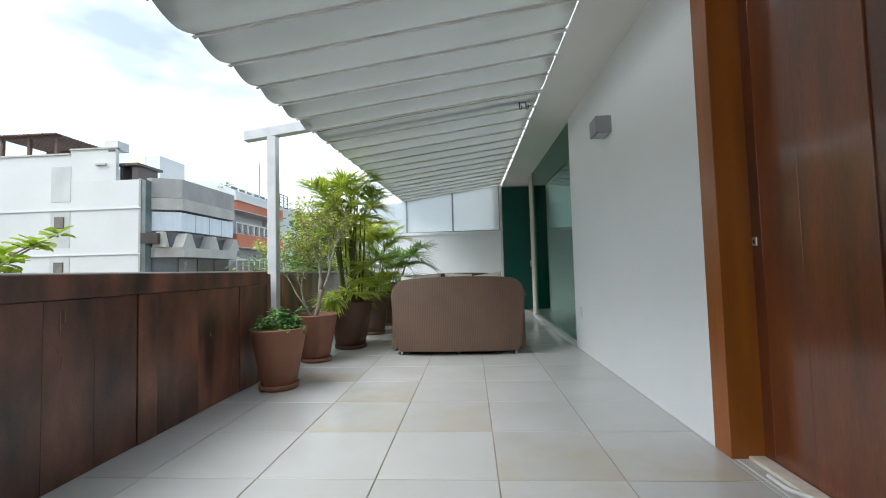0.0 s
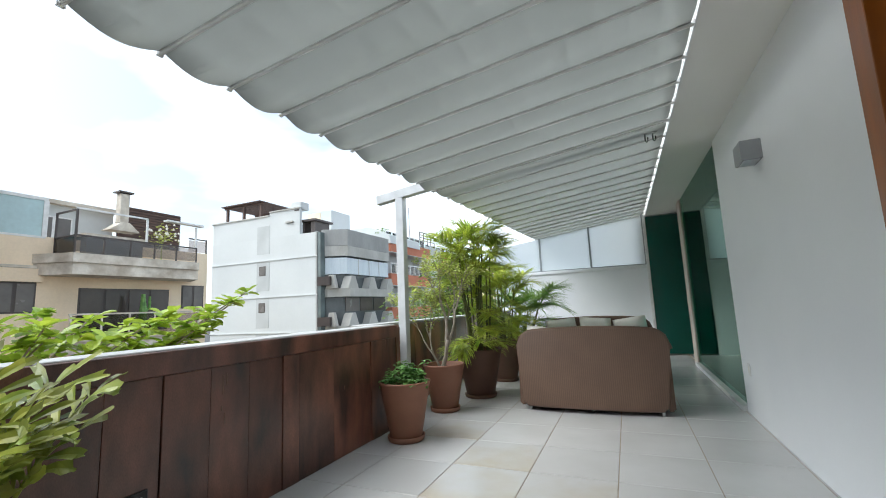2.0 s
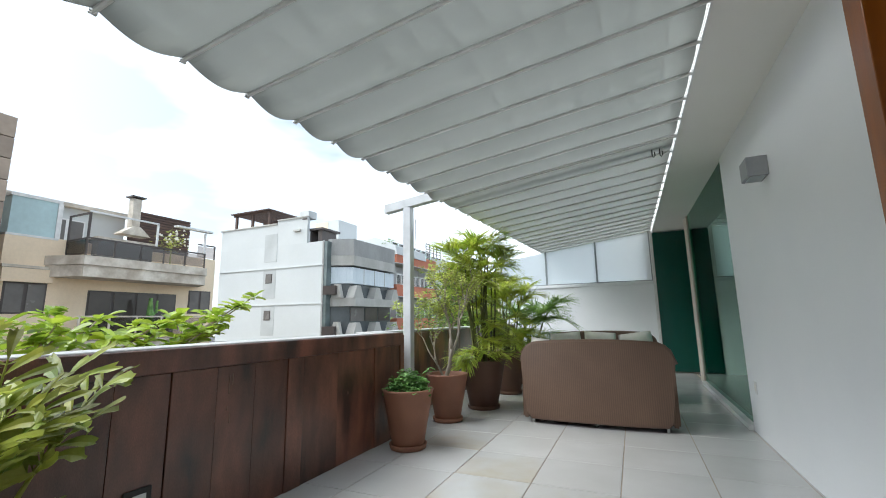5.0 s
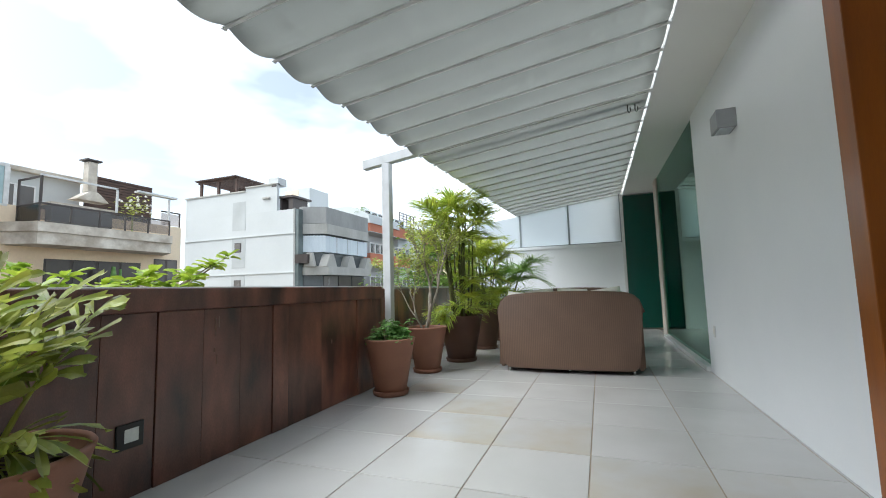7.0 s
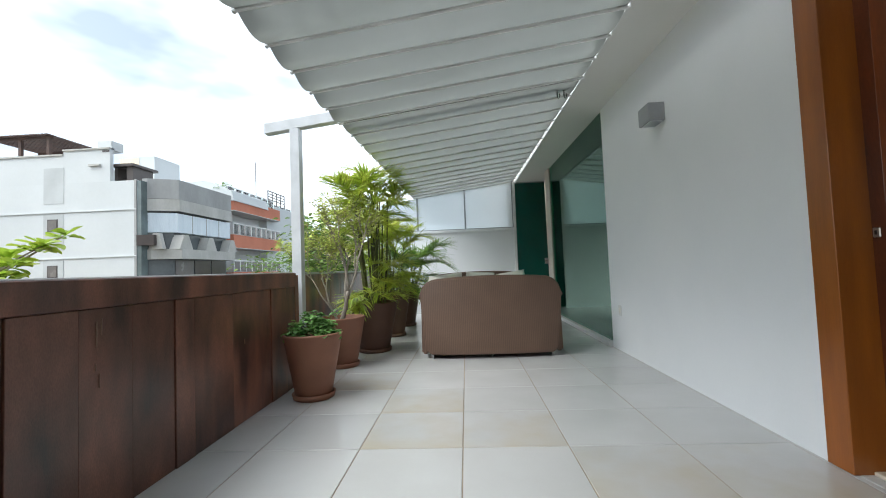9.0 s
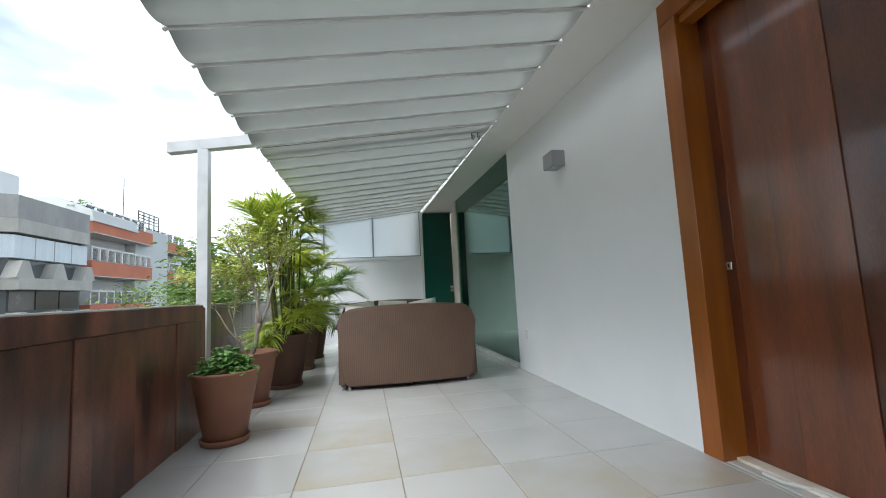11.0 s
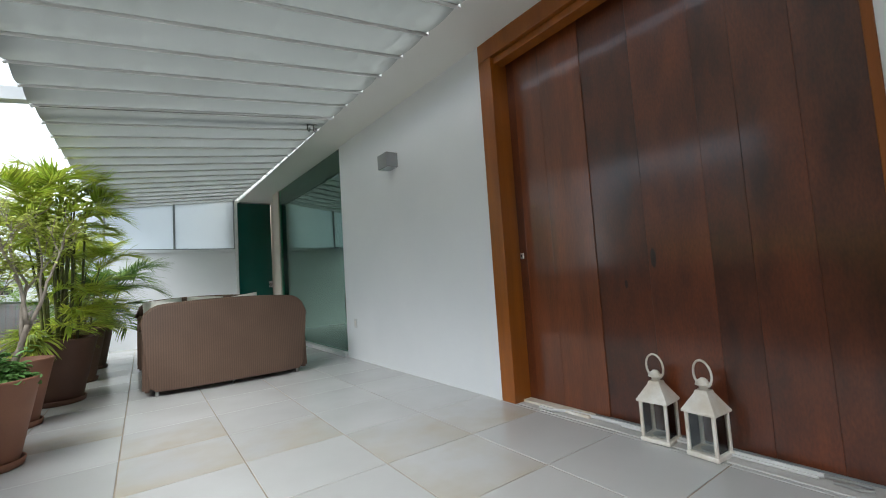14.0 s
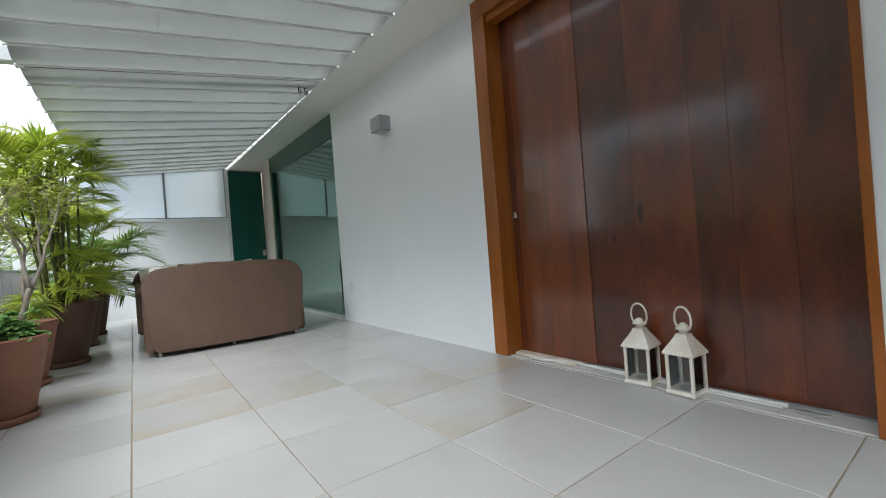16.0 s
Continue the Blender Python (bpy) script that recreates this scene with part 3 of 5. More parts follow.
# ---- wicker sofa ----
def wicker_wall(bm, width, height, y0, bow, cols, rows, thick, corner=0.19, flare=0.11):
    """Upright woven panel: cols across, rows up, bulging outward by bow, each strand in relief."""
    front, backv = [], []
    for j in range(rows + 1):
        v = j / rows
        fr, bk = [], []
        for i in range(cols + 1):
            u = 2 * i / cols - 1
            half = width / 2 - flare * (1 - v) ** 1.3 - 0.045 * max(0.0, 1 - v / 0.09) ** 2
            top = height - 0.045 * abs(u) ** 2.2
            x = u * half
            z = 0.05 + (top - 0.05) * v
            over = max(0.0, abs(u) * half - (half - corner))
            drop = corner - math.sqrt(max(0.0, corner ** 2 - over ** 2))
            z = min(z, top - drop)
            y = y0 - bow * math.sin(math.pi * min(1, v * 0.9 + 0.06)) + 0.05 * abs(u) ** 3 + 0.07 * (v - 0.5)
            rel = 0.0006 * (1 if (i + j) % 2 else -1)
            fr.append(bm.verts.new((x, y - rel, z)))
            bk.append(bm.verts.new((x, y + thick - rel, z)))
        front.append(fr), backv.append(bk)
    for j in range(rows):
        for i in range(cols):
            bm.faces.new((front[j][i], front[j][i + 1], front[j + 1][i + 1], front[j + 1][i]))
            bm.faces.new((backv[j][i + 1], backv[j][i], backv[j + 1][i], backv[j + 1][i + 1]))
    for j in range(rows):
        bm.faces.new((front[j + 1][0], backv[j + 1][0], backv[j][0], front[j][0]))
        bm.faces.new((front[j][cols], backv[j][cols], backv[j + 1][cols], front[j + 1][cols]))
    for i in range(cols):
        bm.faces.new((front[rows][i], front[rows][i + 1], backv[rows][i + 1], backv[rows][i]))
        bm.faces.new((front[0][i + 1], front[0][i], backv[0][i], backv[0][i + 1]))
    return bm


def sofa(m, h=0.912, lifts=(0.69, 0.61, 0.61), recline=78):
    """Two-seat sofa, its back to -y, base at the origin."""
    s = thing("wicker_sofa", "brown woven wicker two-seat sofa with cream cushions", "sofa", m, group="facing wicker sofas")
    part("backrest", wicker_wall(bmesh.new(), 1.64, h, 0.0, 0.03, 150, 84, 0.07, flare=0.085), M_WICKER, s, smooth=True)
    pts = []
    for k in range(33):
        u = 2 * k / 32 - 1
        half = 0.82
        over = max(0.0, abs(u) * half - (half - 0.19))
        z = h - 0.045 * abs(u) ** 2.2 - (0.19 - math.sqrt(max(0, 0.19 ** 2 - over ** 2)))
        pts.append((u * half, 0.07 + 0.05 * abs(u) ** 3, z))
    part("top_trim", tube(bmesh.new(), pts, 0.022, 8), M_WICKER, s, smooth=True)
    for side in (-1, 1):
        bm = bmesh.new()
        outline = [(0.04, 0.05), (0.74, 0.05), (0.76, 0.40), (0.74, 0.56), (0.66, 0.61), (0.40, 0.63), (0.22, 0.70), (0.10, 0.74)]
        prism(bm, outline, "x", side * 0.765 - 0.04, side * 0.765 + 0.04)
        bmesh.ops.bevel(bm, geom=bm.edges[:], offset=0.02, segments=2, affect="EDGES")
        part("armrest", bm, M_WICKER, s)
    part("seat_base", B(-0.725, 0.08, 0.06, 0.725, 0.73, 0.33, 0.015), M_WICKER, s)
    for x in (-0.38, 0.38):
        part("seat_cushion", B(x - 0.36, 0.12, 0.33, x + 0.36, 0.74, 0.46, 0.05, seg=4), M_CUSHION, s, "cream seat cushion", smooth=True)
    for x, tilt, cz in zip((-0.52, 0.0, 0.50), (8, -4, 5), lifts):
        part("back_cushion", pillow(bmesh.new(), 0, 0, 0, 0.46, 0.46, 0.18), M_CUSHION, s, "cream back cushion", smooth=True, m=pose(x, 0.25 + (78 - recline) * 0.004, cz, recline, tilt, 0))
    for x in (-0.685, 0.0, 0.685):
        for y in (0.06, 0.68):
            part("foot", lathe(bmesh.new(), ((0.0, 0.0), (0.016, 0.0), (0.018, 0.02), (0.014, 0.055), (0.0, 0.055)), 10), M_STEEL, s, "small steel foot", m=pose(x, y, 0))
    return s


sofa_a = sofa(pose(-0.05, 5.105, 0))
sofa_b = sofa(pose(-0.10, 7.55, 0, 0, 0, 180), 0.94, (0.735, 0.745, 0.735), 62)


# ---- pots ----
def pot(x, y, r, h, dark=False, saucer=True, label=""):
    mat = M_TERRA_DK if dark else M_TERRA
    p = thing("plant_pot", label or "tapered terracotta coloured pot on a matching saucer", "plant pot", pose(x, y, 0, 0, 0, random.uniform(0, 360)), group="pots along the parapet")
    z0 = 0.02 if saucer else 0.0
    rb = r * 0.60
    bm = lathe(bmesh.new(), ((0, z0), (rb - 0.008, z0), (rb, z0 + 0.008), (r * 0.95, h - 0.05), (r * 0.985, h - 0.02), (r, h - 0.008), (r - 0.006, h),
                             (r - 0.020, h), (r - 0.027, h - 0.008), (r - 0.035, h - 0.07), (0, h - 0.07)), 48)
    part("body", bm, mat, p, smooth=True)
    bm = lathe(bmesh.new(), ((0, h - 0.062), (r * 0.5, h - 0.05), (r - 0.036, h - 0.058)), 32)
    for v in bm.verts:
        v.co.z += 0.012 * noise.noise(v.co * 25)
    part("soil", bm, M_SOIL, p, "dark potting soil")
    if saucer:
        rs = rb + 0.030
        bm = lathe(bmesh.new(), ((0, 0), (rs - 0.02, 0), (rs - 0.01, 0.006), (rs, 0.045), (rs - 0.006, 0.05), (rs - 0.016, 0.046), (rs - 0.028, 0.014), (0, 0.014)), 48)
        part("saucer", bm, mat, p, smooth=True)
    return p


pot(-1.62, 3.78, 0.245, 0.535)
pot(-1.70, 4.90, 0.25, 0.54)
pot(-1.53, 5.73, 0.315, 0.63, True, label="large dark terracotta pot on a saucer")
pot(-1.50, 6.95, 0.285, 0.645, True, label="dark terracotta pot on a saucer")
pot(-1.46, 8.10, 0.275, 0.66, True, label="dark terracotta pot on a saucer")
pot(-1.50, 0.80, 0.30, 0.51, label="terracotta coloured pot with a bushy palm")


# ---- lanterns ----
def lantern(m, s):
    """Four-sided glazed candle lantern with pyramid roof and ring handle; s: side of the base."""
    ln = thing("lantern", "worn cream metal candle lantern with ring handle", "lantern", m, group="lanterns by the door")
    h = s / 2
    part("base", B(-h, -h, 0.0, h, h, 0.022, 0.004), M_LANTERN, ln)
    for sx in (-1, 1):
        for sy in (-1, 1):
            x, y = sx * (h - 0.012), sy * (h - 0.012)
            part("corner_post", B(x - 0.0075, y - 0.0075, 0.022, x + 0.0075, y + 0.0075, 0.205, 0.002), M_LANTERN, ln)
    for k in range(4):
        part("pane", B(-h + 0.019, h - 0.013, 0.03, h - 0.019, h - 0.011, 0.197), M_CLEAR, ln, m=pose(0, 0, 0, 0, 0, 90 * k))
    bm = bmesh.new()
    rings = [[bm.verts.new((sx * w, sy * w, z)) for sx, sy in ((-1, -1), (1, -1), (1, 1), (-1, 1))] for z, w in ((0.205, h + 0.004), (0.214, h + 0.004), (0.292, 0.032), (0.306, 0.028))]
    for a, b in zip(rings, rings[1:]):
        for k in range(4):
            bm.faces.new((a[k], a[(k + 1) % 4], b[(k + 1) % 4], b[k]))
    bm.faces.new(rings[0]), bm.faces.new(rings[-1])
    part("roof", bm, M_LANTERN, ln)
    part("chimney", lathe(bmesh.new(), ((0, 0.304), (0.020, 0.304), (0.020, 0.325), (0.036, 0.330), (0.034, 0.338), (0.022, 0.344), (0.022, 0.352), (0.010, 0.362), (0, 0.364)), 20), M_LANTERN, ln, smooth=True)
    pts = [(0.060 * math.cos(a), 0, 0.380 + 0.064 * math.sin(a)) for a in [math.radians(-52 + 284 * k / 28) for k in range(29)]]
    part("handle", tube(bmesh.new(), pts, 0.0055, 8), M_LANTERN, ln, smooth=True, m=pose(0, 0, 0, 0, 0, 66))
    for k in (-52, 232):
        a = math.radians(k)
        part("lug", B(-0.006, -0.006, -0.012, 0.006, 0.006, 0.012, 0.002), M_LANTERN, ln, m=Matrix.Rotation(radians(66), 4, "Z") @ Matrix.Translation((0.050 * math.cos(a), 0, 0.335)))
    part("candle_plate", lathe(bmesh.new(), ((0, 0.022), (0.035, 0.022), (0.038, 0.030), (0, 0.026)), 16), M_STEEL, ln)
    return ln


lantern(pose(1.505, 1.30, 0.006, 0, 0, 4) @ Matrix.Scale(1.06, 4), 0.150)
lantern(pose(1.48, 1.04, 0.006, 0, 0, -4) @ Matrix.Scale(1.06, 4), 0.148)

# ---- plants ----
M_LEAF = pbr("palm_leaf", (0.60, 0.62, 0.10), (0.33, 0.46, 0.06), 4, 60, 0.42, bump=0.05, island=0.35, translucent=0.38, grain=0.1)
M_LEAF_DK = pbr("dark_palm_leaf", (0.24, 0.38, 0.06), (0.10, 0.20, 0.035), 4, 60, 0.42, bump=0.05, island=0.35, translucent=0.3, grain=0.1)
M_LEAF_FT = pbr("fishtail_leaf", (0.50, 0.50, 0.09), (0.15, 0.23, 0.035), 5, 60, 0.40, bump=0.05, island=0.60, translucent=0.35, grain=0.1)
M_LEAF_SH = pbr("shrub_leaf", (0.62, 0.64, 0.19), (0.42, 0.49, 0.12), 4, 60, 0.5, bump=0.05, island=0.4, translucent=0.35)
M_LEAF_HB = pbr("herb_leaf", (0.26, 0.46, 0.13), (0.11, 0.25, 0.06), 6, 60, 0.5, bump=0.05, island=0.35, translucent=0.3)
M_LEAF_CL = pbr("broad_leaf", (0.44, 0.54, 0.06), (0.25, 0.38, 0.04), 4, 60, 0.36, bump=0.05, island=0.35, translucent=0.42)
M_LEAF_TR = pbr("tree_leaf", (0.22, 0.33, 0.07), (0.10, 0.18, 0.04), 2, 20, 0.5, bump=0.0, island=0.4, translucent=0.35)
M_CANE = pbr("palm_cane", (0.145, 0.165, 0.045), (0.095, 0.085, 0.035), 10, 60, 0.5, stretch=(1, 1, 4))
M_BARK = pbr("pale_bark", (0.42, 0.36, 0.30), (0.26, 0.22, 0.175), 9, 60, 0.8, bump=0.4, depth=0.004)
rng = random.Random(7)


def leaf(bm, p, d, n, length, width, droop=0.2, shape="lance", tip=0.0):
    """One blade from p along d with its face towards n: a folded strip of quads."""
    d = d.normalized()
    s = d.cross(n)
    if s.length < 1e-3:
        s = d.cross(Vector((0.3, 0.9, 0.1)))
    s.normalize()
    n = s.cross(d).normalized()
    if shape == "lance":
        prof = ((0.0, 0.12), (0.25, 0.9), (0.55, 1.0), (0.82, 0.55), (1.0, 0.03))
    elif shape == "narrow":
        prof = ((0.0, 0.5), (0.4, 1.0), (0.8, 0.6), (1.0, 0.05))
    elif shape == "broad":
        prof = ((0.0, 0.08), (0.2, 0.45), (0.45, 0.85), (0.72, 1.0), (0.90, 0.75), (1.0, 0.18))
    else:
        prof = ((0.0, 0.08), (0.3, 0.55), (0.6, 0.95), (0.84, 1.0), (0.95, 0.65 + tip), (1.0, 0.25))
    prev = None
    for t, w in prof:
        c = p + d * (length * t) + Vector((0, 0, -droop * length * t * t))
        half = width / 2 * w
        fold = n * (half * 0.35)
        jag = rng.uniform(-0.10, 0.12) * length if shape == "fish" and t > 0.8 else 0.0
        row = [bm.verts.new(c - s * half + fold + d * jag), bm.verts.new(c), bm.verts.new(c + s * half + fold - d * jag * 0.7)]
        if prev:
            bm.faces.new((prev[0], prev[1], row[1], row[0]))
            bm.faces.new((prev[1], prev[2], row[2], row[1]))
        prev = row


def curve_pts(p, d, length, sag, n=9):
    """Points of a stalk that leaves p along d and bends down under its weight."""
    d = d.normalized()
    return [p + d * (length * k / (n - 1)) + Vector((0, 0, -sag * length * (k / (n - 1)) ** 2)) for k in range(n)]


def feather(bm, p, d, length, sag, count, leaf_len, leaf_w, start=0.28, spread=0.75):
    """A feather frond: a thin stalk and two rows of narrow leaflets."""
    pts = curve_pts(p, d, length, sag, 11)
    tube(bm, pts, [0.007 * (1 - 0.8 * k / 10) + 0.001 for k in range(11)], 5)
    side0 = d.cross(Vector((0, 0, 1)))
    if side0.length < 0.1:
        side0 = Vector((1, 0, 0))
    side0.normalize()
    for k in range(count):
        f = start + (1 - start) * (k + 0.5) / count
        i = min(9, int(f * 10))
        q = pts[i].lerp(pts[i + 1], f * 10 - i)
        t = (pts[i + 1] - pts[i]).normalized()
        up = side0.cross(t).normalized()
        size = leaf_len * (0.55 + 0.75 * math.sin(math.pi * (0.12 + 0.80 * (f - start) / (1 - start))))
        for sgn in (-1, 1):
            dirn = side0 * sgn * spread + t * (0.55 + 0.55 * f) + up * rng.uniform(0.05, 0.38)
            leaf(bm, q, dirn, up, size * rng.uniform(0.85, 1.1), leaf_w, rng.uniform(0.08, 0.4), "narrow")


def areca(x, y, z, canes, top, frond_len, mat, label, lean=0.14, low=0.25, bias=(0, 0), leaf_len=0.26):
    """A clump of slim canes, each with feather fronds at the top and a few lower down."""
    pl = thing("palm", label, "plant", pose(x, y, z))
    for k in range(canes):
        a = 2 * math.pi * k / canes + rng.uniform(-0.4, 0.4)
        r0 = rng.uniform(0.03, 0.15)
        h = top * rng.uniform(0.55, 1.0)
        base = Vector((r0 * math.cos(a), r0 * math.sin(a), -0.06))
        tipv = base + Vector((lean * h * math.cos(a) * 0.8 + bias[0] * h, lean * h * math.sin(a) * 0.8 + bias[1] * h, h))
        mid = base.lerp(tipv, 0.5) + Vector((rng.uniform(-0.03, 0.03), rng.uniform(-0.03, 0.03), 0))
        pts = [base, base.lerp(mid, 0.5), mid, mid.lerp(tipv, 0.55), tipv]
        part("cane", tube(bmesh.new(), pts, [0.014, 0.013, 0.012, 0.010, 0.007], 7), M_CANE, pl, smooth=True)
        n_fr = rng.choice((5, 5, 6))
        for j in range(n_fr):
            f = 1.0 if j < 3 else (rng.uniform(low, 0.25) if j == 4 else rng.uniform(0.3, 0.92))
            p = base.lerp(tipv, f)
            az = a + rng.uniform(-1.9, 1.9) + j * 1.7
            elev = rng.uniform(0.7, 1.8) if f == 1.0 else rng.uniform(0.25, 1.1)
            d = Vector((math.cos(az), math.sin(az), elev))
            bm = bmesh.new()
            fl = frond_len * rng.uniform(0.7, 1.1) * (1.0 if f == 1.0 else 0.75)
            feather(bm, p, d, fl, rng.uniform(0.25, 0.6), 24, leaf_len, 0.0145)
            part("frond", bm, mat, pl)
    return pl


areca(-1.53, 5.73, 0.59, 16, 1.76, 0.58, M_LEAF, "tall clumping areca palm with bright green fronds", 0.11, 0.05, (-0.03, 0.0))
areca(-1.50, 6.95, 0.605, 8, 1.25, 0.66, M_LEAF, "clumping areca palm with feathery green fronds", 0.16, 0.10)
areca(-1.46, 8.10, 0.62, 8, 0.62, 0.90, M_LEAF_DK, "low dark green palm with spreading fronds", 0.24, 0.3, (0.20, 0.0), 0.34)


def fishtail(x, y, z):
    """Bushy palm with broad, ragged-ended leaflets on thin arching stalks."""
    pl = thing("palm", "bushy yellow-green palm with ragged leaflets, dry base", "plant", pose(x, y, z))
    for k in range(30):
        az = 2 * math.pi * k / 30 * 2.6 + rng.uniform(-0.3, 0.3)
        outward = rng.uniform(0.10, 0.46) if k % 4 else rng.uniform(0.55, 0.95)
        length = rng.uniform(0.60, 0.98) if k % 4 else rng.uniform(0.38, 0.55)
        base = Vector((0.10 * math.cos(az) * rng.random(), 0.10 * math.sin(az) * rng.random(), -0.06))
        side_x = outward * math.cos(az)
        d = Vector((side_x * 0.6 if side_x > 0 else side_x, outward * math.sin(az) + 0.04, 1.0))
        bm = bmesh.new()
        pts = curve_pts(base, d, length, rng.uniform(0.14, 0.46) if k % 4 else rng.uniform(0.5, 0.95), 11)
        tube(bm, pts, [0.008 * (1 - 0.75 * i / 10) + 0.001 for i in range(11)], 5)
        side = d.cross(Vector((0, 0, 1))).normalized()
        count = 8
        for i in range(count):
            f = 0.42 + 0.58 * (i + 0.5) / count
            j = min(9, int(f * 10))
            q = pts[j].lerp(pts[j + 1], f * 10 - j)
            t = (pts[j + 1] - pts[j]).normalized()
            up = side.cross(t).normalized()
            for sgn in (-1, 1):
                if rng.random() < 0.22:
                    continue
                dirn = side * sgn * rng.uniform(0.6, 1.0) + t * rng.uniform(0.4, 0.9) + up * rng.uniform(-0.1, 0.35)
                leaf(bm, q, dirn, up, rng.uniform(0.13, 0.25), rng.uniform(0.022, 0.046), rng.uniform(0.08, 0.45), "fish", rng.uniform(-0.3, 0.3))
        leaf(bm, pts[-1], pts[-1] - pts[-2], Vector((0, 0, 1)), 0.15, 0.045, 0.3, "fish", 0.2)
        part("frond", bm, M_LEAF_FT, pl)
    bm = bmesh.new()
    for k in range(160):
        a, r = rng.uniform(0, 6.283), 0.18 * rng.random() ** 0.7
        p = Vector((r * math.cos(a), r * math.sin(a), -0.055))
        q = p + Vector((rng.uniform(-0.08, 0.08), rng.uniform(-0.08, 0.08), rng.uniform(0.05, 0.24) * (1 - r * 3)))
        tube(bm, (p, q), (0.004, 0.0015), 4)
    part("dry_fibre", bm, M_SOIL, pl, "dark dry fibres at the stem base")
    return pl


fishtail(-1.53, 0.73, 0.47)


def shrub(x, y, z):
    """Small ornamental tree: forked pale stems and a thin airy crown of tiny leaves."""
    sh = thing("shrub", "slender potted shrub with pale forked stems, sparse leaves", "plant", pose(x, y, z))
    tips = []

    def grow(p, d, length, r, level):
        n = 6
        pts = [p]
        for k in range(n):
            d = (d + Vector((rng.uniform(-0.16, 0.16), rng.uniform(-0.16, 0.16), 0.06))).normalized()
            pts.append(pts[-1] + d * (length / n))
        bm = bmesh.new()
        tube(bm, pts, [r * (1 - 0.45 * k / n) for k in range(n + 1)], 7)
        if level < 2:
            part("stem" if level else "trunk", bm, M_BARK, sh, smooth=True)
        else:
            twigs.append(bm)
        if level >= 2:
            tips.extend(pts[2:])
        if level < 4:
            for _ in range((3, 2, 3, 2)[level]):
                a = rng.uniform(0, 6.283)
                w = (0.55, 0.55, 0.85, 0.9)[level]
                nd = (d + Vector((math.cos(a) * w, math.sin(a) * w, rng.uniform(-0.1, 0.35)))).normalized()
                grow(pts[rng.choice((4, 5, 6))], nd, length * (1.25, 0.80, 0.62, 0.7)[level], r * 0.6, level + 1)

    twigs = []
    grow(Vector((0, 0, -0.06)), Vector((0.0, 0.0, 1)), 0.40, 0.031, 0)
    grow(Vector((-0.04, 0.03, -0.06)), Vector((-0.25, 0.1, 1)), 0.30, 0.017, 0)
    bm = bmesh.new()
    for t in twigs:
        me = bpy.data.meshes.new("twig")
        t.to_mesh(me)
        t.free()
        bm.from_mesh(me)
        bpy.data.meshes.remove(me)
    part("twig_mass", bm, M_BARK, sh)
    bm = bmesh.new()
    for p in tips:
        for _ in range(4):
            a = rng.uniform(0, 6.283)
            d = Vector((math.cos(a), math.sin(a), rng.uniform(-0.4, 0.6)))
            q = p + Vector((rng.gauss(0, 0.025), rng.gauss(0, 0.025), rng.gauss(0, 0.02)))
            leaf(bm, q, d, Vector((rng.uniform(-0.5, 0.5), rng.uniform(-0.5, 0.5), 1)), rng.uniform(0.03, 0.055), rng.uniform(0.017, 0.028), 0.2, "lance")
    part("crown", bm, M_LEAF_SH, sh, "thin crown of tiny yellow-green leaves")
    return sh


shrub(-1.71, 4.90, 0.50)


def herb(x, y, z, radius):
    hb = thing("herb", "small leafy green herb mound spilling over the rim", "plant", pose(x, y, z))
    bm, st = bmesh.new(), bmesh.new()
    for k in range(75):
        a, r = rng.uniform(0, 6.283), radius * math.sqrt(rng.random())
        p = Vector((r * 0.6 * math.cos(a), r * 0.6 * math.sin(a), -0.06))
        q = Vector((r * math.cos(a), r * math.sin(a), 0.02 + 0.16 * (1 - (r / radius) ** 2) * rng.uniform(0.5, 1.3)))
        if k == 0:
            q = Vector((0.16, 0.12, 0.20))
        tube(st, (p, q), 0.002, 4)
        for _ in range(7):
            b = rng.uniform(0, 6.283)
            d = Vector((math.cos(b), math.sin(b), rng.uniform(-0.1, 0.6)))
            leaf(bm, q + Vector((0, 0, rng.uniform(-0.05, 0.02))), d, Vector((0, 0, 1)), rng.uniform(0.04, 0.075), rng.uniform(0.028, 0.05), 0.3, "broad")
    part("stalk", st, M_LEAF_HB, hb)
    part("leaves", bm, M_LEAF_HB, hb)
    return hb


herb(-1.62, 3.78, 0.50, 0.195)
herb(-1.32, 8.02, 0.63, 0.10)


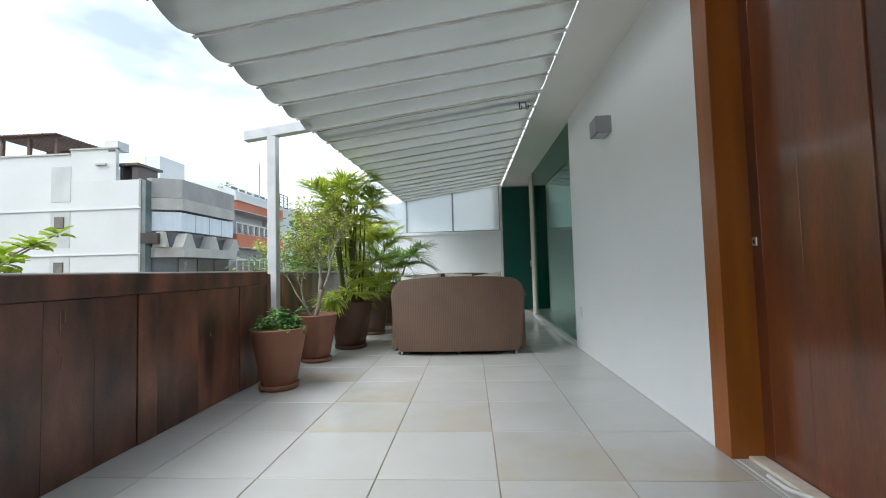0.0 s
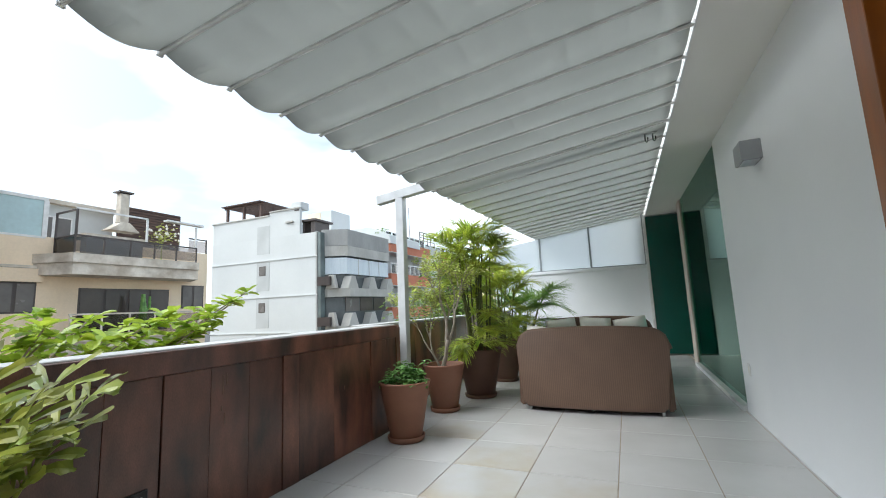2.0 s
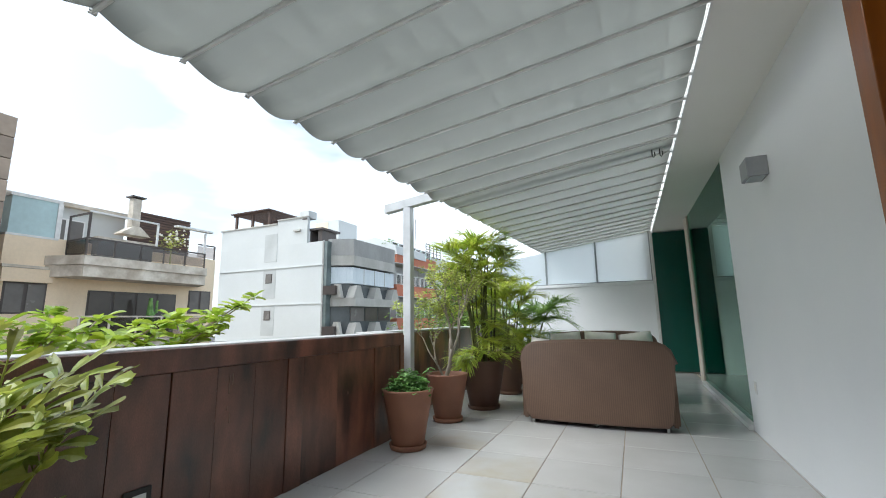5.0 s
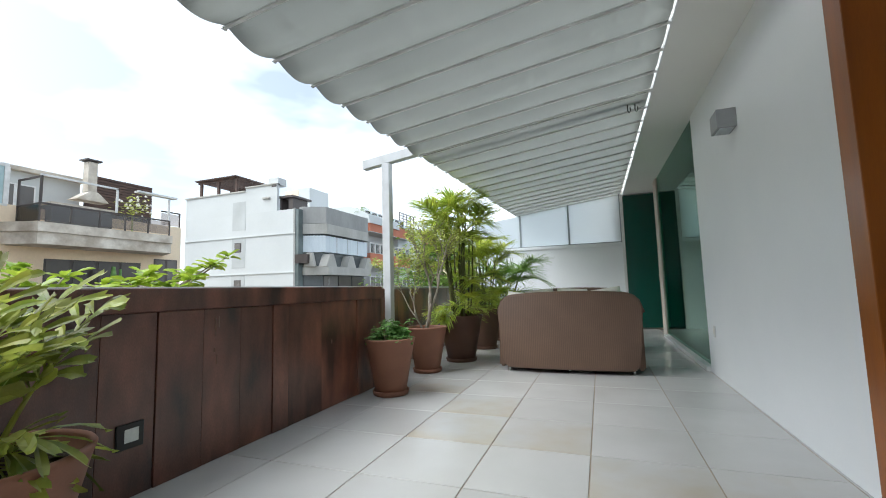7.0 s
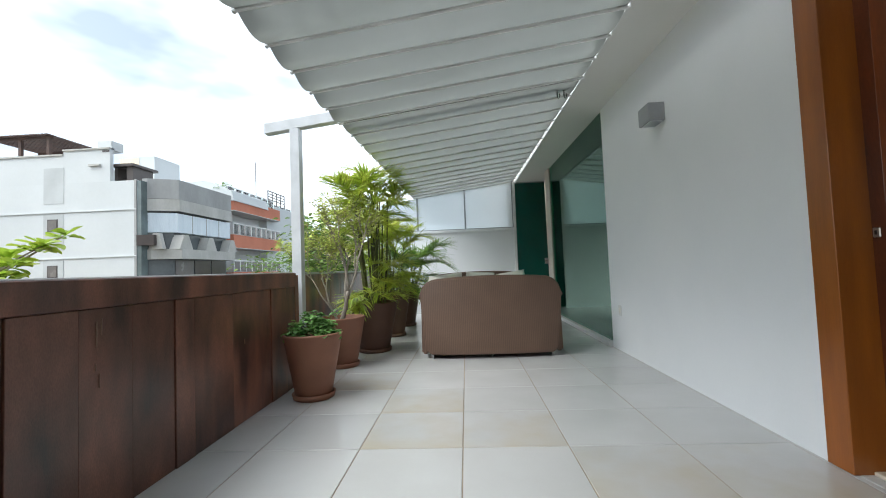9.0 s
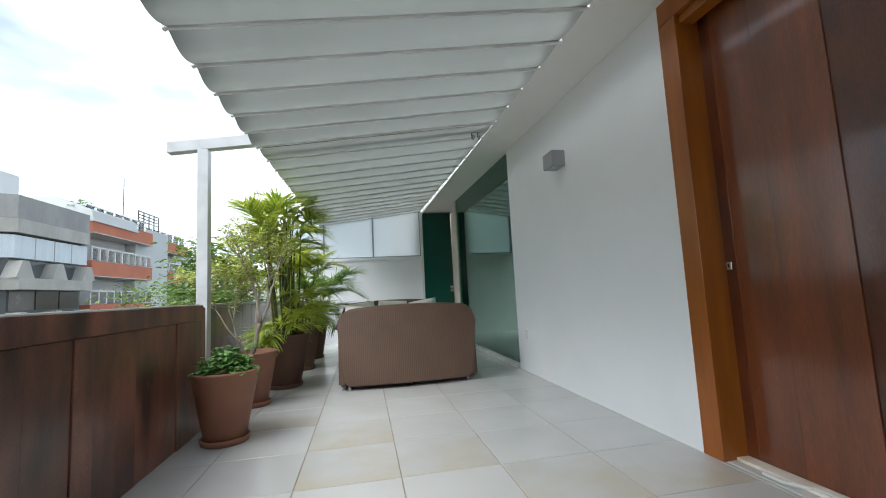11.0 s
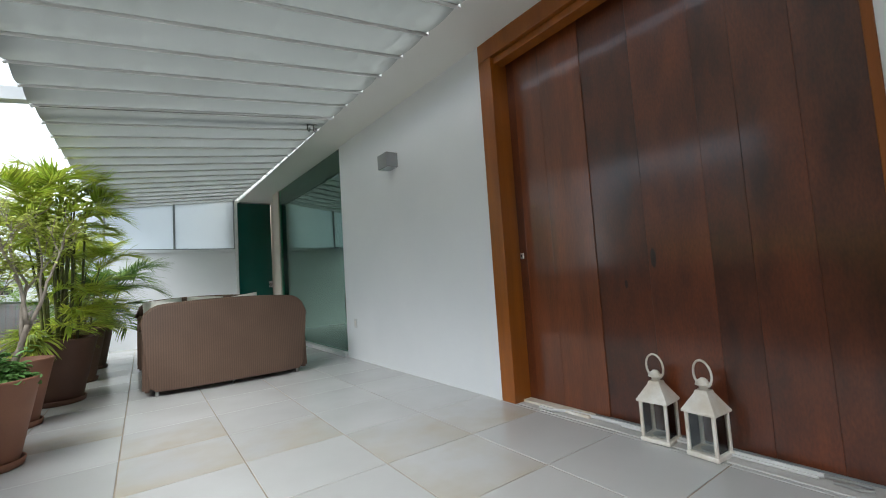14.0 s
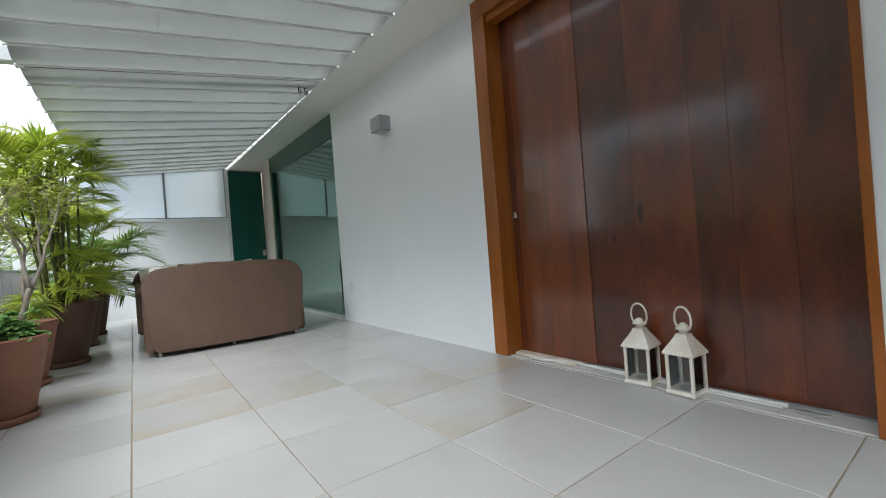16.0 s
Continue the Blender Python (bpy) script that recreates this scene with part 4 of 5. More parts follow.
def almond_branch():
    """Upper boughs of a street tree with large paddle leaves in rosettes."""
    tr = thing("street_tree", "street tree top with large glossy green leaves", "tree", pose(-5.1, 0.85, -18))
    bm = bmesh.new()
    tube(bm, [(0, 0, 0), (0.1, 0.1, 8), (0.0, 0.3, 15), (0.15, 0.5, 18.4)], [0.28, 0.22, 0.14, 0.05], 10)
    part("trunk", bm, M_BARK, tr, smooth=True)
    ends = [(0.28, 2.60, 19.62), (0.12, 2.25, 19.40), (0.40, 1.75, 19.36), (0.10, 1.35, 19.34), (0.45, 0.95, 19.28), (0.10, 0.55, 19.36),
            (0.42, 0.2, 19.30), (-0.2, 1.75, 19.25), (-0.3, 0.9, 19.30), (0.3, 2.2, 19.18), (0.2, 1.5, 19.15), (0.0, -0.1, 19.25), (0.35, 2.38, 19.50), (-0.5, 1.3, 19.2),
            (0.5, 0.6, 19.16), (0.5, 1.25, 19.14), (0.48, 1.95, 19.20), (0.3, 1.05, 19.22), (0.45, 1.55, 19.26), (0.52, 0.3, 19.18), (0.2, 1.85, 19.30), (0.45, 2.1, 19.32), (0.0, 1.1, 19.4), (0.3, 0.75, 19.3)]
    for e in ends:
        e = Vector((e[0] * 1.4, e[1] * 1.46, 19.36 + (e[2] - 19.45) * 1.1))
        s = Vector((0.1 + 0.02 * e.x, 0.45 + 0.25 * e.y, 18.3))
        mid = s.lerp(e, 0.55) + Vector((rng.uniform(-0.05, 0.05), rng.uniform(-0.1, 0.1), -0.12))
        pts = [s, s.lerp(mid, 0.5), mid, mid.lerp(e, 0.5) + Vector((0, 0, -0.03)), e]
        bough = part("bough", tube(bmesh.new(), pts, [0.03, 0.022, 0.016, 0.012, 0.008], 7), M_BARK, tr, smooth=True)
        bm = bmesh.new()
        for p, many in ((pts[4], 10), (pts[3], 9), (pts[2], 8), (mid.lerp(e, 0.75), 9), (mid.lerp(e, 0.25), 8)):
            for k in range(many):
                a = 2.4 * k + rng.uniform(-0.3, 0.3)
                d = Vector((math.cos(a), math.sin(a), rng.uniform(-0.25, 0.75)))
                leaf(bm, p + Vector((rng.gauss(0, 0.03), rng.gauss(0, 0.03), rng.uniform(-0.04, 0.03))), d, Vector((rng.uniform(-0.3, 0.3), rng.uniform(-0.3, 0.3), 1)), rng.uniform(0.14, 0.23), rng.uniform(0.095, 0.15), rng.uniform(0.0, 0.35), "broad")
        part("leaves", bm, M_LEAF_CL, bough)
    return tr


almond_branch()


def far_tree(x, y, top, r, seed):
    """A street tree seen from its crown side: trunk, limbs and clumps of leaves with gaps."""
    g = random.Random(seed)
    tr = thing("street_tree", "leafy green street tree rising from the road", "tree", pose(x, y, -18), group="street trees")
    h = top + 18
    part("trunk", tube(bmesh.new(), [(0, 0, 0), (0.1, 0.1, h * 0.5), (0, 0, h - r)], [0.3, 0.22, 0.12], 8), M_BARK, tr, smooth=True)
    bm = bmesh.new()
    for _ in range(36):
        a, el = g.uniform(0, 6.283), g.uniform(-0.3, 1.0)
        c = Vector((r * math.cos(a) * math.cos(el), r * math.sin(a) * math.cos(el), h - r + r * math.sin(el))) * 1.0
        c = Vector((c.x * g.uniform(0.35, 1.0), c.y * g.uniform(0.35, 1.0), c.z + g.uniform(-0.3, 0.1)))
        part("limb", tube(bmesh.new(), ((0, 0, h - 1.8 * r), c), (0.07, 0.015), 5), M_BARK, tr)
        for _ in range(70):
            q = c + Vector((g.gauss(0, 0.36), g.gauss(0, 0.36), g.gauss(0, 0.22)))
            b = g.uniform(0, 6.283)
            leaf(bm, q, Vector((math.cos(b), math.sin(b), g.uniform(-0.3, 0.5))), Vector((g.uniform(-0.5, 0.5), g.uniform(-0.5, 0.5), 1)), g.uniform(0.14, 0.26), g.uniform(0.08, 0.14), 0.2, "lance")
    part("crown", bm, M_LEAF_TR, tr)


for k, (x, y, top, r) in enumerate(((-7.4, 17.5, 2.2, 2.5), (-11.5, 30.0, 1.9, 3.0), (-5.0, 14.6, 3.0, 1.6), (-5.5, 31.0, 2.4, 3.0), (-13.0, 41.0, 2.6, 3.2), (-8.0, 44.0, 3.0, 3.4))):
    far_tree(x, y, top, r, 20 + k)

# ---- street and the buildings across it ----
M_ASPHALT = pbr("asphalt", (0.055, 0.055, 0.057), None, 0.3, 20, 0.9)
M_BEIGE_OUT = pbr("beige_render", (0.86, 0.72, 0.54), (0.76, 0.62, 0.45), 0.5, 12, 0.8, grain=0.08)
M_FASCIA = pbr("stained_concrete_fascia", (0.74, 0.69, 0.61), (0.42, 0.36, 0.29), 1.8, 11, 0.85, grain=0.14)
M_WHITE_OUT = pbr("white_render", (0.60, 0.62, 0.62), (0.55, 0.57, 0.57), 0.25, 6, 0.8, grain=0.03)
M_CONC = pbr("grey_concrete", (0.37, 0.37, 0.36), (0.28, 0.28, 0.27), 0.8, 9, 0.85, grain=0.08, stretch=(1, 1, 0.5))
M_CONC_LT = pbr("pale_concrete", (0.50, 0.49, 0.46), (0.38, 0.37, 0.34), 0.8, 9, 0.85, grain=0.1, stretch=(1, 1, 0.5))
M_ORANGE = pbr("terracotta_render", (0.55, 0.20, 0.12), (0.46, 0.16, 0.09), 0.6, 8, 0.8, grain=0.06)
M_DARKMETAL = pbr("dark_bronze", (0.070, 0.055, 0.050), None, 4, 30, 0.45)
M_DARKWIN = pbr("dark_window_glass", (0.050, 0.043, 0.040), (0.085, 0.072, 0.065), 0.5, 6, 0.12, bump=0)
M_GREYWIN = pbr("curtained_window", (0.16, 0.145, 0.135), (0.11, 0.10, 0.095), 0.8, 6, 0.25, bump=0)
M_BLIND = pbr("white_blind", (0.66, 0.72, 0.76), (0.56, 0.63, 0.68), 1.0, 12, 0.5, stretch=(3, 3, 0.4))
M_PALEBLUE = pbr("pale_blue_panel", (0.50, 0.66, 0.68), None, 0.5, 6, 0.35)
M_SLATS = pbr("brown_slats", (0.115, 0.068, 0.052), (0.07, 0.042, 0.034), 2, 15, 0.7, vary=0.15)
M_SMOKED = glass("smoked_glass", (0.66, 0.62, 0.60))
M_RAILGLASS = glass("rail_glass", (0.80, 0.88, 0.87))
M_STONE = pbr("stone_cladding", (0.36, 0.29, 0.23), (0.24, 0.19, 0.155), 0.7, 8, 0.8, vary=0.2, grain=0.12)

GZ = -18.0
solid("ground", B(-600, -600, GZ - 0.5, 600, 1200, GZ), M_ASPHALT, "grey asphalt street far below", "ground", kind="structure")

# the house under the terrace
solid("wall_house_below", B(-2.18, -4.8, GZ, 1.6, 11.3, -0.1), M_BEIGE_OUT, "plain facade of the house below the terrace", "wall", kind="structure")


def building(label):
    return thing("apartment_building", label, "building")


def window(parent, face, u0, u1, z0, z1, mat=M_DARKWIN, lights=1, frame_mat=M_DARKMETAL, t=0.06):
    """A window set into a face: frame bars around and between panes. face: ('x', place) or ('y', place)."""
    ax, p = face
    sgn = 1 if ax == "x" else -1

    def bx(a, b, c, d, lo, hi):
        lo, hi = sorted((p + sgn * lo, p + sgn * hi))
        return B(lo, a, c, hi, b, d) if ax == "x" else B(a, lo, c, b, hi, d)
    w = part("window", bx(u0, u1, z0, z1, -0.12, 0.015), frame_mat, parent)
    step = (u1 - u0) / lights
    for k in range(lights):
        part("pane", bx(u0 + k * step + t, u0 + (k + 1) * step - t, z0 + t, z1 - t, 0.016, 0.03), mat, w)


# beige building with balcony and roof terrace
bb = building("beige rendered apartment building with balcony and roof terrace")
part("wall", B(-31, 7.2, GZ, -20, 15.65, 4.57), M_BEIGE_OUT, bb)
part("cornice", B(-20.0, 7.2, 3.32, -19.86, 9.0, 3.42), M_FASCIA, bb)
part("cornice", B(-20.0, 7.2, 2.80, -19.80, 8.7, 3.30), M_BEIGE_OUT, bb)
for k in range(3):
    dz = -3.0 * k
    bm = bmesh.new()
    prism(bm, ((-20.02, 8.45), (-18.62, 9.05), (-18.62, 14.12), (-20.02, 14.75)), "z", 3.05 + dz, 3.50 + dz)
    part("balcony_slab", bm, M_FASCIA, bb, "stained concrete balcony fascia")
    bm = bmesh.new()
    prism(bm, ((-20.02, 8.40), (-18.52, 9.0), (-18.52, 14.1), (-20.02, 14.8)), "z", 3.505 + dz, (3.86 if k == 0 else 3.60) + dz)
    part("balcony_kerb", bm, M_FASCIA, bb, "stained concrete balcony kerb")
    window(bb, ("x", -20), 9.95, 13.65, 0.75 + dz, 2.62 + dz, M_DARKWIN, 4)
    window(bb, ("x", -20), 7.35, 8.60, 1.65 + dz, 2.80 + dz, M_GREYWIN, 2)
    window(bb, ("x", -20), 14.28, 15.48, 1.70 + dz, 2.86 + dz, M_GREYWIN, 2)
for k in range(2):
    rl = part("railing", B(-18.66, 9.05, 1.50 - 3 * k, -18.60, 14.2, 1.56 - 3 * k), M_FASCIA, bb, "grey metal balcony railing")
    for j in range(6):
        y = 9.08 + 1.02 * j
        part("rail_post", B(-18.66, y, 0.6 - 3 * k, -18.60, y + 0.06, 1.5 - 3 * k), M_FASCIA, rl)
        if j < 5:
            part("rail_glass", B(-18.64, y + 0.07, 0.66 - 3 * k, -18.62, y + 1.01, 1.48 - 3 * k), M_SMOKED, rl)
# roof terrace of the beige building
part("roof_wall", B(-27, 7.2, 4.57, -21.6, 11.9, 6.25), M_WHITE_OUT, bb)
part("roof_slab", B(-27.2, 7.1, 6.25, -21.3, 12.0, 6.42), M_FASCIA, bb)
part("glass_box", B(-20.6, 7.25, 4.57, -20.02, 8.62, 5.98), M_PALEBLUE, bb, "pale blue translucent panel")
for a, b, z0, z1 in ((7.2, 8.75, 5.98, 6.10), (8.62, 8.78, 4.57, 5.98), (7.2, 8.75, 4.5, 4.58)):
    part("panel_frame", B(-20.5, a, z0, -19.98, b, z1), M_RIB, bb, "white frame")
window(bb, ("x", -21.58), 9.0, 10.3, 4.6, 5.75, M_GREYWIN, 2, M_RIB)
for k in range(15):
    z = 4.62 + 0.128 * k
    part("slat", B(-20.75, 11.65, z, -20.68, 14.55, z + 0.105), M_SLATS, bb)
part("slat_back", B(-20.85, 11.65, 4.57, -20.76, 14.55, 6.52), M_DARKMETAL, bb)
part("barbecue", prism(bmesh.new(), ((10.75, 5.15), (12.0, 5.15), (11.55, 5.55), (11.25, 5.55)), "x", -20.3, -19.7), M_FASCIA, bb, "pale barbecue hood")
part("chimney", B(-20.15, 11.2, 5.55, -19.8, 11.55, 6.85), M_FASCIA, bb, "pale flue")
part("chimney_cap", B(-20.25, 11.08, 6.90, -19.7, 11.67, 6.96), M_DARKMETAL, bb)
part("barbecue_base", B(-20.4, 9.9, 3.86, -19.6, 12.1, 4.75), M_GREYWIN, bb)
part("counter", B(-20.4, 9.85, 4.75, -19.55, 12.2, 4.85), M_FASCIA, bb)
rail = part("terrace_railing", B(-18.62, 9.02, 4.52, -18.56, 14.0, 4.58), M_DARKMETAL, bb, "dark metal and smoked glass railing")
for j in range(6):
    y = 9.02 + 0.985 * j
    part("rail_post", B(-18.62, y, 3.86, -18.56, y + 0.05, 4.52), M_DARKMETAL, rail)
    if j < 5:
        part("rail_glass", B(-18.60, y + 0.06, 3.92, -18.58, y + 0.98, 4.50), M_SMOKED, rail)
for y, z in ((9.02, 5.56), (11.60, 5.62), (13.88, 5.56)):
    part("frame_post", B(-18.62, y, 4.58, -18.55, y + 0.07, z), M_DARKMETAL if y < 10 else M_RIB, rail)
part("frame_bar", B(-18.62, 9.02, 5.56, -18.55, 11.67, 5.63), M_RIB, rail)
part("frame_bar", B(-20.0, 9.02, 5.50, -18.62, 9.08, 5.56), M_DARKMETAL, rail)
part("frame_post", B(-20.0, 9.02, 3.9, -19.94, 9.08, 5.5), M_DARKMETAL, rail)
part("side_rail", B(-20.0, 9.02, 4.50, -18.62, 9.07, 4.56), M_DARKMETAL, rail)
part("side_glass", B(-20.0, 9.035, 3.9, -18.62, 9.05, 4.5), M_SMOKED, rail)
part("frame_bar", B(-18.7, 12.4, 5.62, -18.4, 14.2, 5.70), M_RIB, rail)
for a, b in ((14.6, 15.6),):
    part("frame_bar", B(-20.06, a, 5.25, -20.0, b, 5.31), M_DARKMETAL, rail)
    part("frame_post", B(-20.06, b - 0.06, 4.57, -20.0, b, 5.25), M_DARKMETAL, rail)
    part("rail_glass", B(-20.04, a, 4.6, -20.02, b - 0.07, 5.2), M_SMOKED, rail)
pb = thing("potted_plant", "flowering white shrub on the roof terrace", "plant", pose(-19.3, 12.75, 3.86))
bm = bmesh.new()
tube(bm, ((0, 0, 0), (0, 0, 0.9)), 0.03, 5)
for _ in range(160):
    q = Vector((rng.gauss(0, 0.28), rng.gauss(0, 0.30), 1.15 + rng.gauss(0, 0.24)))
    a = rng.uniform(0, 6.283)
    leaf(bm, q, Vector((math.cos(a), math.sin(a), 0.3)), Vector((0, 0, 1)), 0.16, 0.09, 0.2, "lance")
part("leaves", bm, M_LEAF_SH, pb)
for _ in range(30):
    q = Vector((0.2 + rng.gauss(0, 0.2), rng.gauss(0, 0.3), 1.2 + rng.gauss(0, 0.24)))
    part("blossom", tube(bmesh.new(), (q, q + Vector((0.0, 0.0, 0.09))), (0.06, 0.02), 5), M_CUSHION, pb)
cac = thing("cactus", "tall column cactus on the lower balcony", "plant", pose(-19.2, 12.0, 0.6))
part("column", tube(bmesh.new(), ((0, 0, 0), (0, 0.02, 1.0), (0, 0, 1.75)), (0.16, 0.15, 0.07), 9), M_LEAF_HB, cac)
part("arm", tube(bmesh.new(), ((0, 0.1, 1.0), (0, 0.28, 1.15), (0, 0.28, 1.65)), (0.07, 0.07, 0.05), 8), M_LEAF_HB, cac)

# stone-clad tower beside it
st = building("tall stone-clad tower wall")
part("wall", B(-30, -10, GZ, -18.12, 6.36, 8.15), M_STONE, st)
clad = mesh_of("cladding_panel", B(-0.115, 0.012, 0.012, 0.0, 1.26, 0.72, 0.008), M_STONE)
for j in range(7):
    for k in range(13):
        share("cladding_panel", clad, st, pose(-18.0, 6.38 - 1.27 * (j + 1), 8.15 - 0.735 * (k + 1)))

# white building: blank side wall, grey concrete bays on the street
YW = 24.8
wb = building("white rendered apartment block with grey concrete bays")
part("wall", B(-31.4, YW, GZ, -20.3, 40, 7.2), M_WHITE_OUT, wb)
part("wall_upper", B(-31.4, YW, 7.2, -25.05, 38, 8.95), M_WHITE_OUT, wb)
part("wall_upper", B(-25.05, YW, 7.2, -22.0, YW + 0.25, 9.22), M_WHITE_OUT, wb)
part("coping", B(-31.5, YW - 0.08, 8.95, -25.05, YW + 0.3, 9.05), M_CONC_LT, wb)
part("coping", B(-25.05, YW - 0.08, 9.22, -22.0, YW + 0.3, 9.32), M_CONC_LT, wb)
for z in (5.40, 2.54, -0.2, -3.0, -5.8):
    part("string_course", B(-31.42, YW - 0.07, z - 0.03, -20.28, YW, z + 0.03), M_WHITE_OUT, wb)
M_RECESS = pbr("grey_render", (0.52, 0.54, 0.54), None, 0.6, 8, 0.8, grain=0.03)
for k, (z0, z1) in enumerate(((5.95, 8.2), (3.05, 5.32), (0.2, 2.45), (-2.7, -0.3))):
    part("shaft_strip", B(-26.32, YW - 0.02, z0, -25.0, YW + 0.002, z1), M_RECESS, wb)
    if k:
        window(wb, ("y", YW - 0.02), -26.05, -25.38, z1 - 1.08, z1 - 0.33, M_GREYWIN, 1)
part("vent_box", B(-22.9, YW + 0.1, 9.22, -22.0, YW + 1.0, 9.78), M_WHITE_OUT, wb)
part("ledge", B(-23.3, YW - 0.15, 8.18, -22.6, YW, 8.30), M_CONC_LT, wb)
part("slot", B(-22.5, YW - 0.03, 9.05, -22.05, YW + 0.01, 9.16), M_DARKMETAL, wb)
for a, b in ((-22.15, -21.95), (-21.35, -20.95)):
    part("canopy_pier", B(a, YW + 0.5, 7.2, b, YW + 2.2, 8.20), M_DARKMETAL, wb)
part("canopy_wall", B(-21.95, YW + 2.1, 7.2, -21.35, YW + 2.2, 7.5), M_DARKMETAL, wb)
part("canopy", B(-22.3, YW + 0.3, 8.20, -20.8, YW + 2.5, 8.36), M_DARKMETAL, wb, "dark flat canopy")
part("roof_block", B(-28.2, YW + 8, 7.2, -25.3, YW + 11, 11.1), M_WHITE_OUT, wb)
part("brick_band", B(-28.2, YW + 7.96, 10.1, -26.6, YW + 8.0, 11.0), M_BEIGE_OUT, wb)
prg = thing("pergola", "brown timber pergola on the white roof", "pergola", pose(-28.3, YW + 2.0, 8.95))
for x in (-1.9, 0.0, 1.9):
    for y in (-1.6, 1.6):
        part("post", B(x - 0.09, y - 0.09, 0, x + 0.09, y + 0.09, 1.3), M_SLATS, prg)
for y in (-1.6, 1.6):
    part("beam", B(-2.25, y - 0.06, 1.28, 2.25, y + 0.06, 1.42), M_SLATS, prg)
for k in range(17):
    x = -2.25 + 0.265 * k
    part("slat", B(x, -2.0, 1.42, x + 0.17, 2.0, 1.50), M_SLATS, prg)
ant = thing("antenna", "thin roof antenna mast", "antenna", pose(-19.5, 38.0, 7.4))
part("mast", tube(bmesh.new(), ((0, 0, 0), (0, 0, 4.2)), 0.03, 5), M_DARKMETAL, ant)
part("side_roof", B(-26, 40, GZ, -19.5, 46, 8.0), M_WHITE_OUT, wb)
part("gable", prism(bmesh.new(), ((-24, 7.2), (-18.8, 7.2), (-19.0, 8.0), (-21.0, 8.9), (-24, 8.9)), "y", 33.0, 39.0), M_WHITE_OUT, wb)

# glazed strip and concrete bays
part("glazed_strip", B(-20.3, YW - 0.02, GZ, -20.0, 25.3, 7.15), pbr("stair_glass", (0.16, 0.20, 0.20), (0.09, 0.11, 0.11), 0.8, 8, 0.15, bump=0), wb, "dark glazed stair strip")
part("strip_edge", B(-20.42, YW - 0.06, GZ, -20.28, YW + 0.02, 7.25), M_CONC, wb)
for z in (0.2, 3.15):
    part("flower_box", prism(bmesh.new(), ((-20.25, 24.7), (-19.35, 24.95), (-19.35, 25.6), (-20.25, 25.6)), "z", z, z + 0.65), M_DARKMETAL, wb, "dark metal box bay")


def bay(z0, z1, mat, out=0.0, name="bay_band", label=""):
    o = 18.5 - out
    return part(name, prism(bmesh.new(), ((-20.3, 25.25), (-20.0 + out, 25.25), (-o, 26.05 - 0.3 * out), (-o, 32.05), (-20.3, 32.4)), "z", z0, z1), mat, wb, label)


bay(6.13, 7.38, M_CONC)
bay(5.35, 6.11, M_CONC_LT, 0.05)
M_BAYGLASS = pbr("bay_glass", (0.115, 0.13, 0.135), (0.07, 0.08, 0.085), 0.8, 8, 0.2, bump=0)
bay(-18, 5.35, M_BAYGLASS, -0.45, "bay_core")
bay(4.00, 5.22, M_BLIND, -0.10, "blinds", "pale drawn blinds behind glass")
for y in (27.5, 29.0, 30.5):
    part("blind_post", B(-18.62, y, 4.0, -18.58, y + 0.05, 5.22), M_CONC_LT, wb)
for base in (2.30, -0.45, -3.4):
    bay(base, base + 0.62, M_CONC_LT, 0.25)
    for y in (26.05, 28.7, 31.4):
        part("fin", prism(bmesh.new(), ((y - 0.25, base + 0.62), (y + 1.05, base + 0.62), (y + 0.62, base + 1.55), (y + 0.18, base + 1.55)), "x", -19.0, -18.28), M_CONC_LT, wb, "tapered concrete fin")
    part("fin", prism(bmesh.new(), ((-19.9, base + 0.62), (-18.95, base + 0.62), (-19.2, base + 1.62), (-19.6, base + 1.62)), "y", 25.2, 25.5), M_CONC_LT, wb, "tapered concrete fin")
    if base < 2:
        for y in (26.3, 28.2, 30.1):
            part("bay_window", B(-18.98, y, base + 1.66, -18.90, y + 1.75, base + 2.7), M_GREYWIN if y < 27 else M_DARKWIN, wb)

# terracotta-coloured building further along
ob = building("terracotta banded apartment building with white balconies")
part("wall", B(-32, 33.0, GZ, -21.0, 56, 7.5), M_WHITE_OUT, ob)
for k in range(4):
    z = 6.45 - 3.05 * k
    for a, b, xo in ((33.1, 41.6, -18.9), (41.6, 52.0, -19.9)):
        part("balcony_band", B(-21.0, a, z, xo, b, z + 1.05), M_ORANGE, ob, "terracotta painted balcony band")
        part("soffit", B(-21.0, a, z - 0.06, xo + 0.05, b, z - 0.005), M_WHITE_OUT, ob)
        if k:
            rl = part("railing", B(xo - 0.08, a, z + 1.95, xo, b, z + 2.03), M_RIB, ob, "white balcony railing")
            n_p = 9
            for j in range(n_p + 1):
                y = a + (b - a - 0.08) * j / n_p
                part("rail_post", B(xo - 0.07, y, z + 1.05, xo - 0.01, y + 0.08, z + 1.95), M_RIB, rl)
                if j < n_p:
                    part("rail_glass", B(xo - 0.05, y + 0.1, z + 1.12, xo - 0.03, y + (b - a) / n_p - 0.06, z + 1.9), M_SMOKED if k == 1 else M_GREYWIN, rl)
            for j in range(3):
                y = a + 0.6 + (b - a) / 3 * j
                window(ob, ("x", -20.99), y, y + (b - a) / 3 - 0.9, z + 1.05, z + 2.9, M_DARKWIN if j % 2 else M_GREYWIN, 2, M_RIB, 0.08)
part("roof_wall", B(-30, 34, 7.5, -22.0, 55, 8.7), M_WHITE_OUT, ob)
